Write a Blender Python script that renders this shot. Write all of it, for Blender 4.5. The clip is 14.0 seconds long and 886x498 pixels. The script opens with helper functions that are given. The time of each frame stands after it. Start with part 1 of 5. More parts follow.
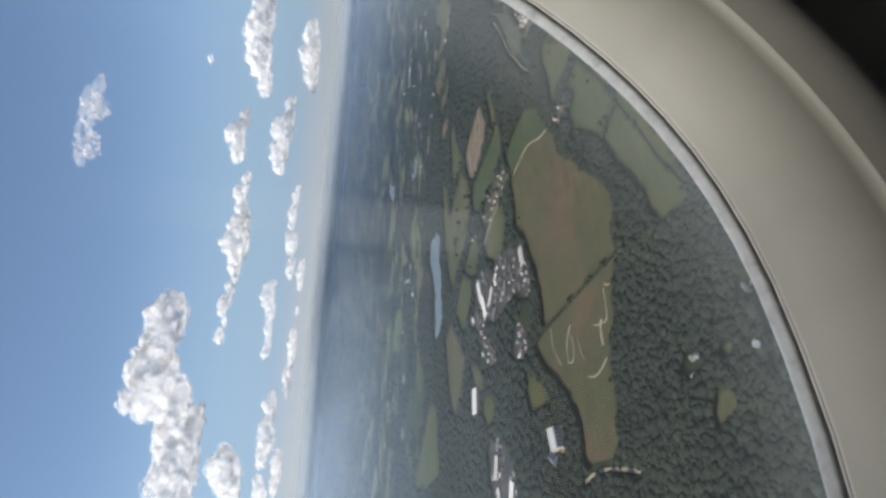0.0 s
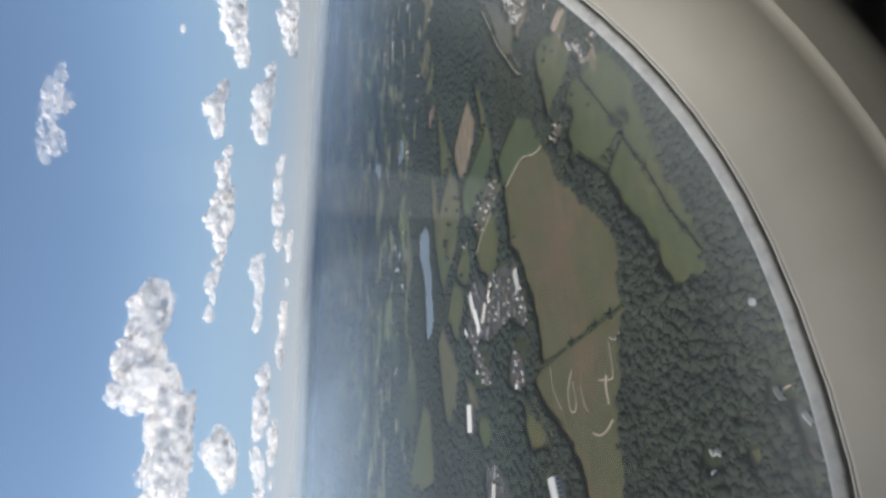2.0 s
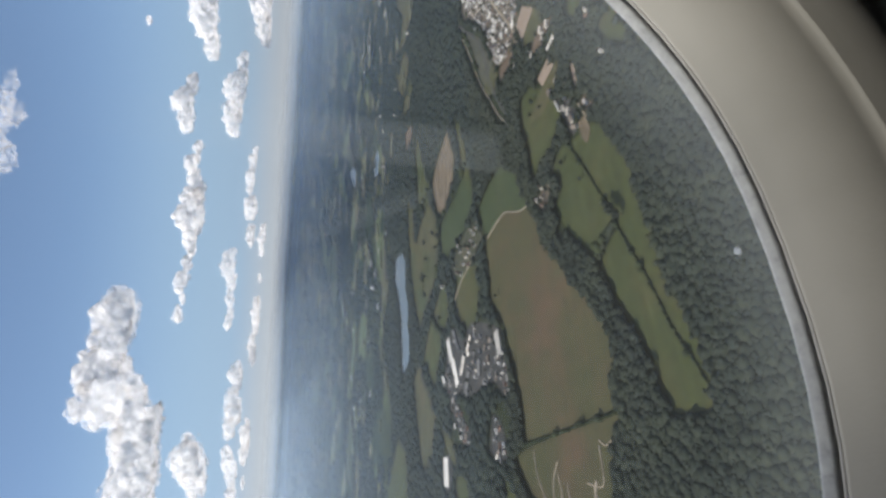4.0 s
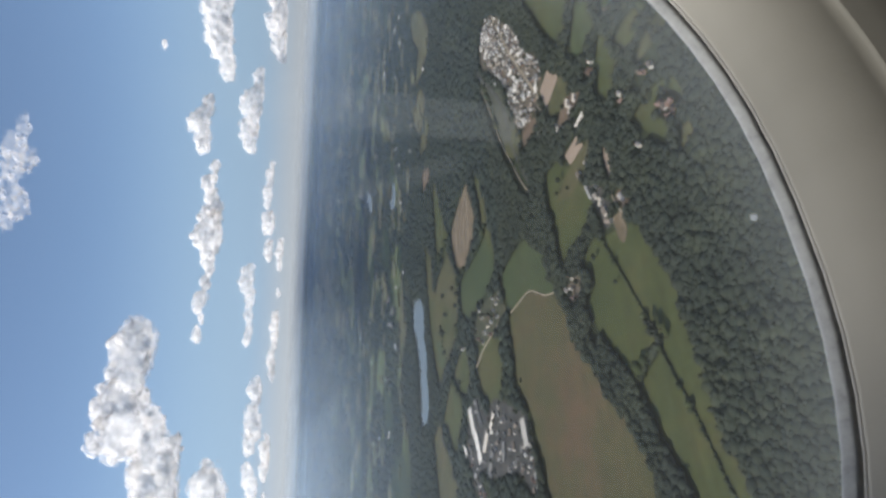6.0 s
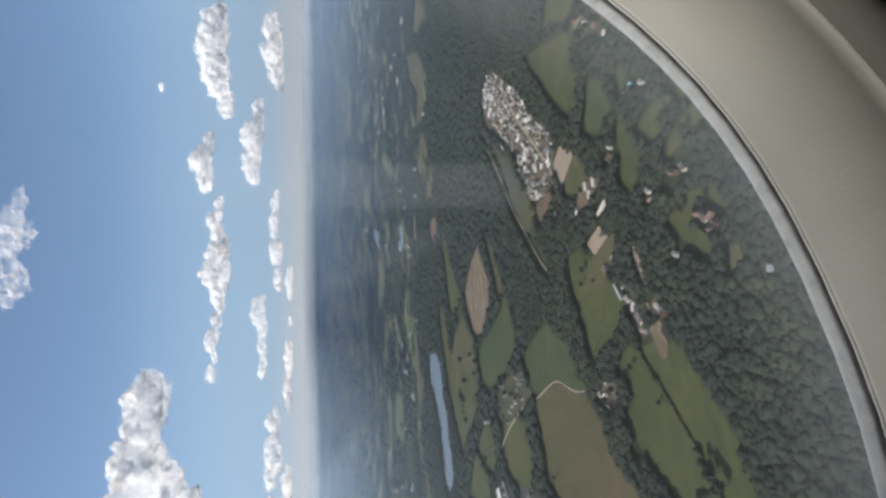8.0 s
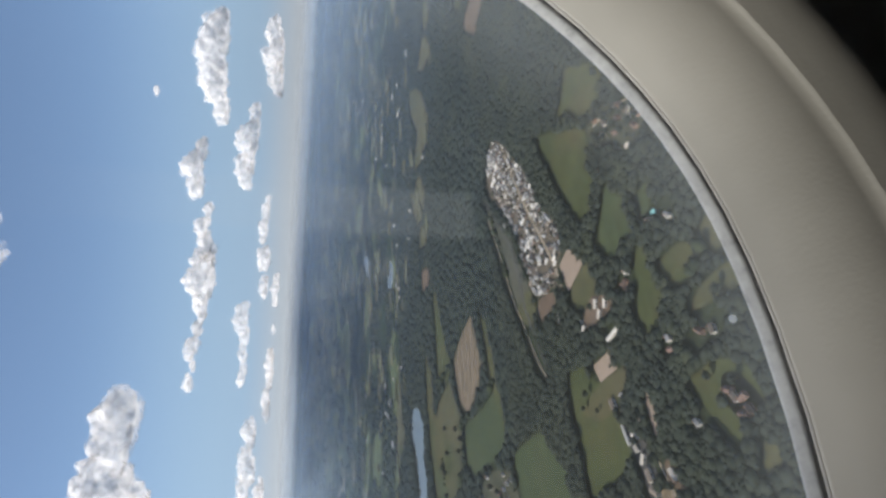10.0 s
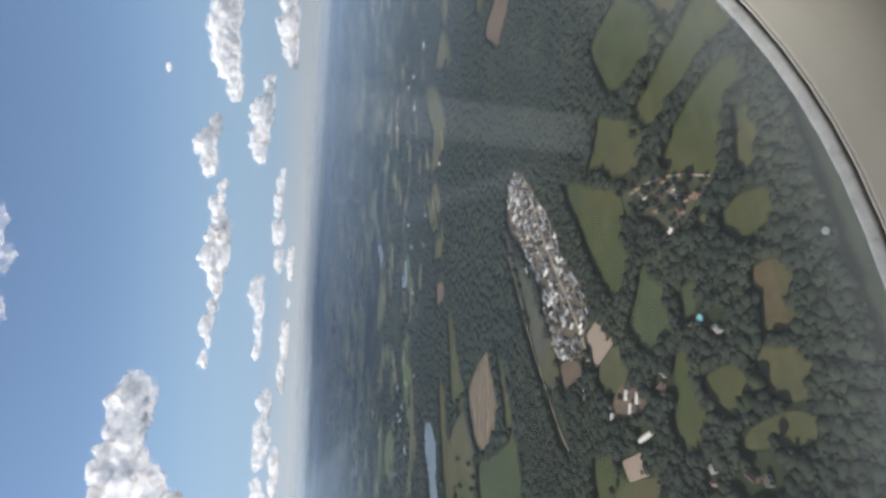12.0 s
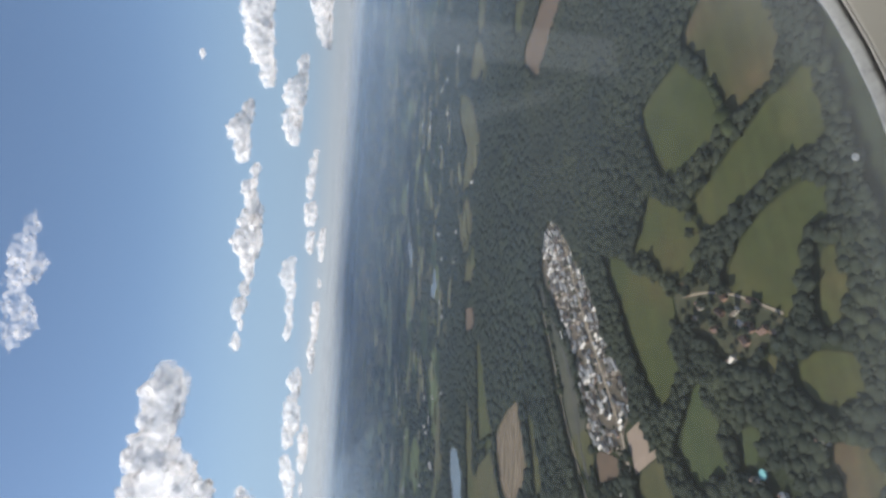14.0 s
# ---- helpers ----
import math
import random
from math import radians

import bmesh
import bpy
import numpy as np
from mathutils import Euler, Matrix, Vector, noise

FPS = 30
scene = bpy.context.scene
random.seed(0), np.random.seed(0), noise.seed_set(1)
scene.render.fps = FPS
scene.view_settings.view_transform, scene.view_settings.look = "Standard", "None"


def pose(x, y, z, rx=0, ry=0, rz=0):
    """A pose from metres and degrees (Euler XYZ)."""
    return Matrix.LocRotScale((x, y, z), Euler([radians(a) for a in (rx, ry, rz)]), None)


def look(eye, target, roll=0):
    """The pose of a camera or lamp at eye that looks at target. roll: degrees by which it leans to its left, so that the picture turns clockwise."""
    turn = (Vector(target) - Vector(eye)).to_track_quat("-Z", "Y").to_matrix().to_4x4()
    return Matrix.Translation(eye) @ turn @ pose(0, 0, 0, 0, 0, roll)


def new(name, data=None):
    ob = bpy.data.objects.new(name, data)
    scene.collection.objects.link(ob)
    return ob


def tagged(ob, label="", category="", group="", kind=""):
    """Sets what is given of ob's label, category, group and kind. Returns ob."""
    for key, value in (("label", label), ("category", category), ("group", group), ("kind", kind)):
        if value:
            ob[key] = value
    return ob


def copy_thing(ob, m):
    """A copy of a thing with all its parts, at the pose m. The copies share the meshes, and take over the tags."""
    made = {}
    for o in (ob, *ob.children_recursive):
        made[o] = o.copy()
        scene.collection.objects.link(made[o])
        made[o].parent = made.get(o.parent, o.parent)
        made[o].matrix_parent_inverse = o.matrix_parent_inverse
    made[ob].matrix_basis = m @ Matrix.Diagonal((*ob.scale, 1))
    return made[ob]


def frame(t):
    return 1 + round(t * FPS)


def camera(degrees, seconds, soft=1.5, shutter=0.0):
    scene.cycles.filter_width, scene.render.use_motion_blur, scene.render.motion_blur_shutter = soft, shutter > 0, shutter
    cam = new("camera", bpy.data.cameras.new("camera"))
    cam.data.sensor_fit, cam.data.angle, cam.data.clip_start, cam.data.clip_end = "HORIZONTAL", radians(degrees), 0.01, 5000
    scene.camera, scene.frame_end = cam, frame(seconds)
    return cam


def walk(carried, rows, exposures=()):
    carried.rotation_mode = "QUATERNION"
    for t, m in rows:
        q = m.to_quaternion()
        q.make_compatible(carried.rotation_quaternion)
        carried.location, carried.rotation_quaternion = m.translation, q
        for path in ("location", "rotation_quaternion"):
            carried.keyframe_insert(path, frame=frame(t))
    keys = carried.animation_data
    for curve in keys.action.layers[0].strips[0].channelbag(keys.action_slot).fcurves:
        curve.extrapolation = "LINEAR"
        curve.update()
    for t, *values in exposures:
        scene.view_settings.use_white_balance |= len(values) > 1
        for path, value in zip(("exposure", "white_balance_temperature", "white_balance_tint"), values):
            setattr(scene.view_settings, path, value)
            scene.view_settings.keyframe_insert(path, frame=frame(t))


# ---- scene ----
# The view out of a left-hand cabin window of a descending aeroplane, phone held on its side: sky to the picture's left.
# x: to the aeroplane's right, y: the line of flight, z: up. One window is copied along that line at each camera step,
# to stay in view.
EXPOSURE = 0.25
PANE_FILM = (0.026, 0.048)                     # how much of the pane is clouded
RIM_GRIME = 0.10
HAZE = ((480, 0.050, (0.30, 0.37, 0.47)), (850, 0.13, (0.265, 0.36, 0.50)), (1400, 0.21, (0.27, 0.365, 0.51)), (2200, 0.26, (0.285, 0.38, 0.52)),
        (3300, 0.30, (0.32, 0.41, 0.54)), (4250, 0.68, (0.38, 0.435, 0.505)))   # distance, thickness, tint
HORIZON = (0.56, 0.60, 0.655)
HIGHER = (0.365, 0.525, 0.735)
FAR_RISE = 150.0
SPEED, SINK, HEIGHT = 39.0, -1.758, 207.7     # metres a second, and the first eye's height
BAY = SPEED / FPS                             # from window copy to window copy, fitted to the camera's step
GLASS = 0.12                                  # from the eye to the window's plane
cam = camera(74.5, 14.0, soft=3.0)

# seconds, way ahead of square to the wall, tilt, lean (degrees), and the breather hole from the eye in parts of GLASS
ROWS = [
    (0.0, 32.77, -11.94, 5.44, 0.482, -0.959),
    (0.5, 29.23, -15.49, 9.46, 0.579, -1.126),
    (1.0, 27.0, -15.17, 6.95, 0.649, -1.172),
    (1.5, 27.7, -14.21, 4.78, 0.54, -1.079),
    (2.0, 28.58, -13.25, 3.07, 0.459, -0.978),
    (2.2, 27.43, -13.28, 2.69, 0.47, -1.007),
    (3.2, 27.4, -14.4, 2.9, 0.51, -1.03),
    (4.3, 27.32, -15.91, 3.17, 0.574, -1.059),
    (4.5, 27.86, -14.77, 2.15, 0.537, -0.997),
    (5.0, 27.65, -14.35, 1.82, 0.604, -1.017),
    (5.5, 27.75, -14.27, 1.19, 0.551, -1.001),
    (6.0, 27.41, -13.93, 2.6, 0.652, -1.076),
    (6.5, 29.84, -12.22, 1.89, 0.417, -0.885),
    (7.0, 30.46, -15.91, 3.36, 0.508, -1.027),
    (7.5, 28.49, -14.96, -1.89, 0.419, -0.941),
    (8.0, 28.15, -13.05, -1.0, 0.478, -1.018),
    (8.5, 30.46, -12.71, 1.91, 0.419, -0.869),
    (8.7, 31.88, -13.74, 2.57, 0.381, -0.812),
    (9.7, 29.5, -13.9, 2.8, 0.41, -0.91),
    (10.8, 27.07, -14.07, 3.04, 0.445, -1.012),
    (11.0, 26.03, -12.48, 2.99, 0.457, -1.046),
    (11.5, 24.95, -12.66, 3.13, 0.469, -1.091),
    (12.0, 25.33, -12.71, 3.06, 0.582, -1.202),
    (12.5, 25.71, -12.68, 1.93, 0.606, -1.213),
    (13.0, 28.91, -11.78, 2.74, 0.598, -1.144),
    (13.5, 27.51, -10.15, 1.85, 0.561, -1.078),
    (14.0, 22.5, -9.81, 3.83, 0.731, -1.201),
]


def glide(t):
    """The row at t, eased between the rows that are given."""
    k = max(i for i in range(len(ROWS)) if ROWS[i][0] <= t + 1e-6)
    if k == len(ROWS) - 1:
        return ROWS[k][1:]
    a, b = ROWS[k], ROWS[k + 1]
    p, n = ROWS[max(k - 1, 0)], ROWS[min(k + 2, len(ROWS) - 1)]
    h = b[0] - a[0]
    s = (t - a[0]) / h
    out = []
    for c in range(1, 6):
        ma = (b[c] - p[c]) / (b[0] - p[0])
        mb = (n[c] - a[c]) / (n[0] - a[0])
        out.append((2 * s**3 - 3 * s**2 + 1) * a[c] + (s**3 - 2 * s**2 + s) * h * ma
                   + (3 * s**2 - 2 * s**3) * b[c] + (s**3 - s**2) * h * mb)
    return out


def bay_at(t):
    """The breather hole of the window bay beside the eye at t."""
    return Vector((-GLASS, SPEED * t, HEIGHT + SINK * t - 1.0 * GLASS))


def eye_pose(t):
    az, el, lean, u, v = glide(t)
    az, el, lean = radians(az), radians(el), radians(lean)
    way = Vector((-math.cos(az) * math.cos(el), math.sin(az) * math.cos(el), math.sin(el)))
    right = (Vector((0, 0, -1)) + way * way.z).normalized()
    up = right.cross(way)
    r = right * math.cos(lean) + up * math.sin(lean)
    m = Matrix((r, r.cross(way), -way)).transposed().to_4x4()
    m.translation = bay_at(t) - Vector((-GLASS, u * GLASS, v * GLASS))
    return m


walk(cam, [(k / 10, eye_pose(k / 10)) for k in range(141)], exposures=[(0.0, EXPOSURE), (14.0, EXPOSURE)])

# ---- light ----
SUN_EL, SUN_AZ = 41.0, -158.0   # degrees above the ground; clockwise from the line of flight
world = bpy.data.worlds.new("sky")
scene.world = world
world.use_nodes = True
wn = world.node_tree
sky = wn.nodes.new("ShaderNodeTexSky")
sky.sky_type, sky.sun_disc = "NISHITA", False
sky.sun_elevation, sky.sun_rotation = radians(SUN_EL), radians(SUN_AZ)
sky.altitude, sky.air_density, sky.dust_density, sky.ozone_density = 200, 1.0, 0.8, 1.6
wn.nodes["Background"].inputs[1].default_value = 0.136
clean = wn.nodes.new("ShaderNodeMix")   # clear northern air: a shade less green than the model's
clean.data_type, clean.blend_type = "RGBA", "MULTIPLY"
clean.inputs[0].default_value, clean.inputs[7].default_value = 1.0, (0.91, 0.963, 1.025, 1)
wn.links.new(sky.outputs[0], clean.inputs[6])
wn.links.new(clean.outputs[2], wn.nodes["Background"].inputs[0])
sun = new("sun", bpy.data.lights.new("sun", "SUN"))
sun.data.energy, sun.data.angle, sun.data.color = 4.6, radians(0.53), (1.0, 0.95, 0.86)
sx, sy, sz = math.sin(radians(SUN_AZ)) * math.cos(radians(SUN_EL)), math.cos(radians(SUN_AZ)) * math.cos(radians(SUN_EL)), math.sin(radians(SUN_EL))
sun.matrix_world = look((sx * 900, sy * 900, sz * 900), (0, 0, 0))


# ---- materials ----
def material(name, rough=0.9, metal=0.0):
    m = bpy.data.materials.new(name)
    m.use_nodes = True
    b = m.node_tree.nodes["Principled BSDF"]
    b.inputs["Roughness"].default_value, b.inputs["Metallic"].default_value = rough, metal
    b.inputs["Specular IOR Level"].default_value = 0.25
    return m, m.node_tree.nodes, m.node_tree.links, b


def place(n, l, scale=1.0, stretch=(1, 1, 1), turn=0.0):
    c = n.new("ShaderNodeTexCoord")
    g = n.new("ShaderNodeMapping")
    g.inputs["Scale"].default_value = [scale * s for s in stretch]
    g.inputs["Rotation"].default_value = (0, 0, radians(turn))
    l.new(c.outputs["Object"], g.inputs[0])
    return g.outputs[0]


def noise_tex(n, l, at, scale, detail=4, rough=0.6):
    t = n.new("ShaderNodeTexNoise")
    t.inputs["Scale"].default_value, t.inputs["Detail"].default_value, t.inputs["Roughness"].default_value = scale, detail, rough
    l.new(at, t.inputs["Vector"])
    return t.outputs["Fac"]


def ramp(n, l, fac, stops):
    r = n.new("ShaderNodeValToRGB")
    e = r.color_ramp.elements
    while len(e) < len(stops):
        e.new(0.5)
    for k, (pos, col) in zip(e, stops):
        k.position, k.color = pos, (*col, 1)
    l.new(fac, r.inputs[0])
    return r.outputs[0]


def blend(n, l, fac, a, b, kind="MIX"):
    m = n.new("ShaderNodeMix")
    m.data_type, m.blend_type = "RGBA", kind
    for sock, val in ((m.inputs[0], fac), (m.inputs[6], a), (m.inputs[7], b)):
        if hasattr(val, "is_linked"):
            l.new(val, sock)
        elif isinstance(val, tuple):
            sock.default_value = (*val, 1)
        else:
            sock.default_value = val
    return m.outputs[2]


def bump(n, l, b, height, strength, dist):
    k = n.new("ShaderNodeBump")
    k.inputs["Strength"].default_value, k.inputs["Distance"].default_value = strength, dist
    l.new(height, k.inputs["Height"])
    l.new(k.outputs[0], b.inputs["Normal"])


def mottled(name, dark, light, broad=0.02, fine=0.5, rough=0.95, relief=0.3, dist=0.3, stretch=(1, 1, 1), turn=0.0, third=None):
    """A surface that varies at two scales, between two or three colours."""
    m, n, l, b = material(name, rough)
    at = place(n, l, 1.0, stretch, turn)
    a = noise_tex(n, l, at, broad, 5, 0.65)
    f = noise_tex(n, l, at, fine, 6, 0.7)
    stops = [(0.32, dark), (0.68, light)]
    if third:
        stops = [(0.3, dark), (0.5, light), (0.72, third)]
    base = ramp(n, l, a, stops)
    grain = ramp(n, l, f, [(0.25, (0.62, 0.62, 0.62)), (0.75, (1.3, 1.3, 1.3))])
    l.new(blend(n, l, 1.0, base, grain, "MULTIPLY"), b.inputs["Base Color"])
    bump(n, l, b, f, relief, dist)
    return m


def pasture(name, green, pale, worn, turn):
    """Grassland: broad worn and lusher patches, faint mowing or ploughing lines, fine tufts."""
    m, n, l, b = material(name, 0.95)
    at = place(n, l)
    broad = noise_tex(n, l, at, 0.011, 6, 0.68)
    base = ramp(n, l, broad, [(0.34, green), (0.5, pale), (0.66, worn)])
    lines = noise_tex(n, l, place(n, l, 1.0, (0.55, 0.03, 1), turn), 0.5, 4, 0.6)
    base = blend(n, l, 1.0, base, ramp(n, l, lines, [(0.3, (0.84, 0.85, 0.86)), (0.7, (1.13, 1.12, 1.10))]), "MULTIPLY")
    blotch = noise_tex(n, l, at, 0.07, 5, 0.7)
    base = blend(n, l, 1.0, base, ramp(n, l, blotch, [(0.3, (0.80, 0.82, 0.80)), (0.7, (1.16, 1.14, 1.12))]), "MULTIPLY")
    f = noise_tex(n, l, at, 0.5, 5, 0.7)
    base = blend(n, l, 1.0, base, ramp(n, l, f, [(0.25, (0.78, 0.78, 0.78)), (0.75, (1.18, 1.18, 1.18))]), "MULTIPLY")
    l.new(base, b.inputs["Base Color"])
    bump(n, l, b, f, 0.3, 0.3)
    return m


def leafy(name, dark, light, rough=0.95):
    """Foliage: every crown its own tone, with fine mottling."""
    m, n, l, b = material(name, rough)
    b.inputs["Specular IOR Level"].default_value = 0.1
    geo = n.new("ShaderNodeNewGeometry")
    base = ramp(n, l, geo.outputs["Random Per Island"], [(0.0, dark), (0.6, light), (1.0, tuple(c * 1.2 for c in light))])
    at = place(n, l)
    stand = noise_tex(n, l, at, 0.022, 5, 0.7)
    base = blend(n, l, 1.0, base, ramp(n, l, stand, [(0.32, (0.74, 0.78, 0.86)), (0.52, (1.0, 1.0, 1.0)), (0.7, (1.38, 1.32, 1.08))]), "MULTIPLY")
    f = noise_tex(n, l, at, 0.9, 5, 0.75)
    grain = ramp(n, l, f, [(0.3, (0.86, 0.86, 0.86)), (0.7, (1.14, 1.14, 1.13))])
    l.new(blend(n, l, 1.0, base, grain, "MULTIPLY"), b.inputs["Base Color"])
    bump(n, l, b, f, 0.12, 0.6)
    return m


def painted(name, col, vary=0.15, rough=0.6, metal=0.0, fine=1.5):
    """Paint, sheet metal or plaster: one colour, weathered, and a tone of its own for each thing."""
    m, n, l, b = material(name, rough, metal)
    info = n.new("ShaderNodeObjectInfo")
    at = place(n, l)
    f = noise_tex(n, l, at, fine, 4, 0.6)
    tone = ramp(n, l, info.outputs["Random"], [(0.0, tuple(max(c * (1 - 1.6 * vary), 0) for c in col)), (1.0, tuple(min(c * (1 + vary), 1) for c in col))])
    wear = ramp(n, l, f, [(0.3, (0.8, 0.8, 0.8)), (0.7, (1.08, 1.08, 1.08))])
    l.new(blend(n, l, 1.0, tone, wear, "MULTIPLY"), b.inputs["Base Color"])
    return m


M_GRASS = pasture("meadow_grass", (0.046, 0.059, 0.018), (0.060, 0.068, 0.022), (0.086, 0.074, 0.028), 24)
M_LUSH = pasture("lush_grass", (0.040, 0.058, 0.022), (0.052, 0.068, 0.027), (0.062, 0.070, 0.030), -14)
M_DULL = pasture("dry_pasture", (0.060, 0.065, 0.026), (0.082, 0.077, 0.034), (0.104, 0.086, 0.042), 8)
M_BROWN = pasture("parched_field", (0.060, 0.064, 0.025), (0.080, 0.071, 0.032), (0.112, 0.074, 0.042), 14)
M_PALE = mottled("pale_stubble", (0.11, 0.115, 0.055), (0.15, 0.14, 0.075), 0.02, 0.3, third=(0.19, 0.165, 0.10))
M_SCRUB = mottled("grey_scrub", (0.045, 0.052, 0.034), (0.075, 0.075, 0.052), 0.06, 0.5, third=(0.11, 0.10, 0.07))
M_BARE = mottled("bare_soil", (0.115, 0.077, 0.050), (0.146, 0.103, 0.070), 0.03, 0.4)
M_TORN = mottled("torn_earth", (0.092, 0.074, 0.044), (0.160, 0.120, 0.074), 0.11, 0.22, relief=0.8, dist=1.0, stretch=(1.6, 0.3, 1), turn=-20, third=(0.29, 0.22, 0.15))
M_SAND = mottled("riding_sand", (0.291, 0.216, 0.158), (0.329, 0.253, 0.190), 0.05, 0.8)
M_TRACK = mottled("pale_track", (0.315, 0.255, 0.180), (0.390, 0.323, 0.240), 0.08, 0.8)
M_ASPHALT = mottled("worn_asphalt", (0.055, 0.055, 0.052), (0.095, 0.09, 0.085), 0.05, 0.7)
M_WORKS = mottled("stained_yard", (0.032, 0.034, 0.032), (0.055, 0.053, 0.049), 0.06, 0.4, third=(0.11, 0.095, 0.085))
M_DARKWALL = painted("dark_wall_sheet", (0.10, 0.10, 0.10), 0.4, 0.7)
M_YARD = mottled("gravel_yard", (0.070, 0.060, 0.042), (0.125, 0.100, 0.072), 0.06, 0.5, third=(0.19, 0.150, 0.110))
M_GARDEN = mottled("garden_ground", (0.040, 0.046, 0.026), (0.060, 0.062, 0.034), 0.08, 0.5, third=(0.11, 0.092, 0.058))
M_LEAF = leafy("oak_leaves", (0.025, 0.031, 0.022), (0.031, 0.037, 0.026))
M_FAR_LEAF = leafy("far_leaves", (0.020, 0.027, 0.022), (0.027, 0.035, 0.026))
M_HEDGE = leafy("hedge_leaves", (0.026, 0.034, 0.018), (0.038, 0.047, 0.024))
M_BARK = mottled("bark", (0.07, 0.05, 0.035), (0.13, 0.10, 0.07), 0.4, 4.0)
M_WHITE = painted("white_sheet", (0.70, 0.645, 0.565), 0.25, 0.8)
M_CREAM = painted("cream_sheet", (0.66, 0.58, 0.48), 0.2, 0.5)
M_GREYROOF = painted("grey_roof_sheet", (0.20, 0.19, 0.175), 0.5, 0.7)
M_TANROOF = painted("tan_roof_felt", (0.19, 0.15, 0.115), 0.5, 0.7)
M_TILE = painted("red_roof_tiles", (0.17, 0.105, 0.08), 0.3, 0.8)
M_SLATE = painted("slate_roof", (0.13, 0.13, 0.14), 0.3, 0.6)
M_BRICK = painted("brick_wall", (0.33, 0.20, 0.14), 0.25, 0.9)
M_RENDER = painted("rendered_wall", (0.64, 0.59, 0.51), 0.2, 0.85)
M_TEAL = painted("teal_pool", (0.25, 0.55, 0.52), 0.05, 0.3)
M_DARKGLASS = painted("dark_window_glass", (0.03, 0.035, 0.04), 0.1, 0.1)

m, n, l, b = material("lake_water", 0.12)
M_WATER = m
b.inputs["Base Color"].default_value, b.inputs["Specular IOR Level"].default_value = (0.10, 0.115, 0.115, 1), 0.4
bump(n, l, b, noise_tex(n, l, place(n, l), 0.6, 3), 0.25, 0.1)

# open country: woodland floor near by, a patchwork of fields further off
m, n, l, b = material("open_country", 0.95)
M_GROUND = m
b.inputs["Specular IOR Level"].default_value = 0.05
at = place(n, l, 1.0, (1, 0.85, 1), 12)
cells = n.new("ShaderNodeTexVoronoi")
cells.inputs["Scale"].default_value = 0.013
wob = n.new("ShaderNodeTexNoise")
wob.inputs["Scale"].default_value, wob.inputs["Detail"].default_value = 0.004, 3
l.new(at, wob.inputs["Vector"])
shift = n.new("ShaderNodeVectorMath")
shift.operation = "MULTIPLY_ADD"
shift.inputs[1].default_value = (150, 150, 0)
l.new(wob.outputs["Color"], shift.inputs[0])
l.new(at, shift.inputs[2])
l.new(shift.outputs[0], cells.inputs["Vector"])
tone = n.new("ShaderNodeSeparateColor")
l.new(cells.outputs["Color"], tone.inputs[0])
patch = ramp(n, l, tone.outputs[0], [(0.0, (0.028, 0.042, 0.022)), (0.62, (0.04, 0.055, 0.028)), (0.66, (0.10, 0.12, 0.055)), (0.86, (0.14, 0.145, 0.07)), (0.9, (0.13, 0.12, 0.07))])
patch_node = [k for k in n if k.bl_idname == "ShaderNodeValToRGB"][-1]
patch_node.color_ramp.interpolation = "CONSTANT"
f = noise_tex(n, l, place(n, l), 0.08, 6, 0.7)
grain = ramp(n, l, f, [(0.25, (0.55, 0.55, 0.55)), (0.75, (1.35, 1.35, 1.35))])
# the patchwork begins beyond the woods near by
c = n.new("ShaderNodeTexCoord")
reach, start = n.new("ShaderNodeVectorMath"), n.new("ShaderNodeMapRange")
reach.operation = "DISTANCE"
reach.inputs[1].default_value = (0, 273, 0)
start.inputs[1].default_value, start.inputs[2].default_value = 950, 1150
l.new(c.outputs["Object"], reach.inputs[0])
l.new(reach.outputs["Value"], start.inputs[0])
patch = blend(n, l, start.outputs[0], (0.034, 0.042, 0.022), patch)
l.new(blend(n, l, 1.0, patch, grain, "MULTIPLY"), b.inputs["Base Color"])
bump(n, l, b, f, 0.6, 3.0)

# cabin
m, n, l, b = material("cabin_panel_plastic", 0.55)
M_PANEL = m
f = noise_tex(n, l, place(n, l), 14, 3)
g = noise_tex(n, l, place(n, l), 900, 2)
l.new(ramp(n, l, f, [(0.3, (0.255, 0.245, 0.218)), (0.7, (0.335, 0.32, 0.286))]), b.inputs["Base Color"])
bump(n, l, b, g, 0.08, 0.0004)
m, n, l, b = material("gasket_rubber", 0.6)
M_GASKET = m
b.inputs["Specular IOR Level"].default_value = 0.6
f = noise_tex(n, l, place(n, l), 150, 6, 0.75)
l.new(ramp(n, l, f, [(0.3, (0.17, 0.175, 0.175)), (0.46, (0.30, 0.305, 0.305)), (0.75, (0.42, 0.425, 0.42))]), b.inputs["Base Color"])
bump(n, l, b, f, 0.3, 0.001)
m, n, l, b = material("milky_acrylic_edge", 0.4)   # hazed rim of the pane, half clear
M_SPACER = m
milk, mixed, air = n.new("ShaderNodeBsdfTranslucent"), n.new("ShaderNodeMixShader"), n.new("ShaderNodeBsdfTransparent")
milk.inputs[0].default_value, air.inputs[0].default_value = (0.80, 0.82, 0.80, 1), (0.85, 0.85, 0.85, 1)
cloudy = n.new("ShaderNodeMapRange")
cloudy.inputs[3].default_value, cloudy.inputs[4].default_value = 0.20, 0.32
l.new(noise_tex(n, l, place(n, l), 60, 4, 0.6), cloudy.inputs[0])
l.new(cloudy.outputs[0], mixed.inputs[0])
l.new(air.outputs[0], mixed.inputs[1])
l.new(milk.outputs[0], mixed.inputs[2])
l.new(mixed.outputs[0], n["Material Output"].inputs[0])
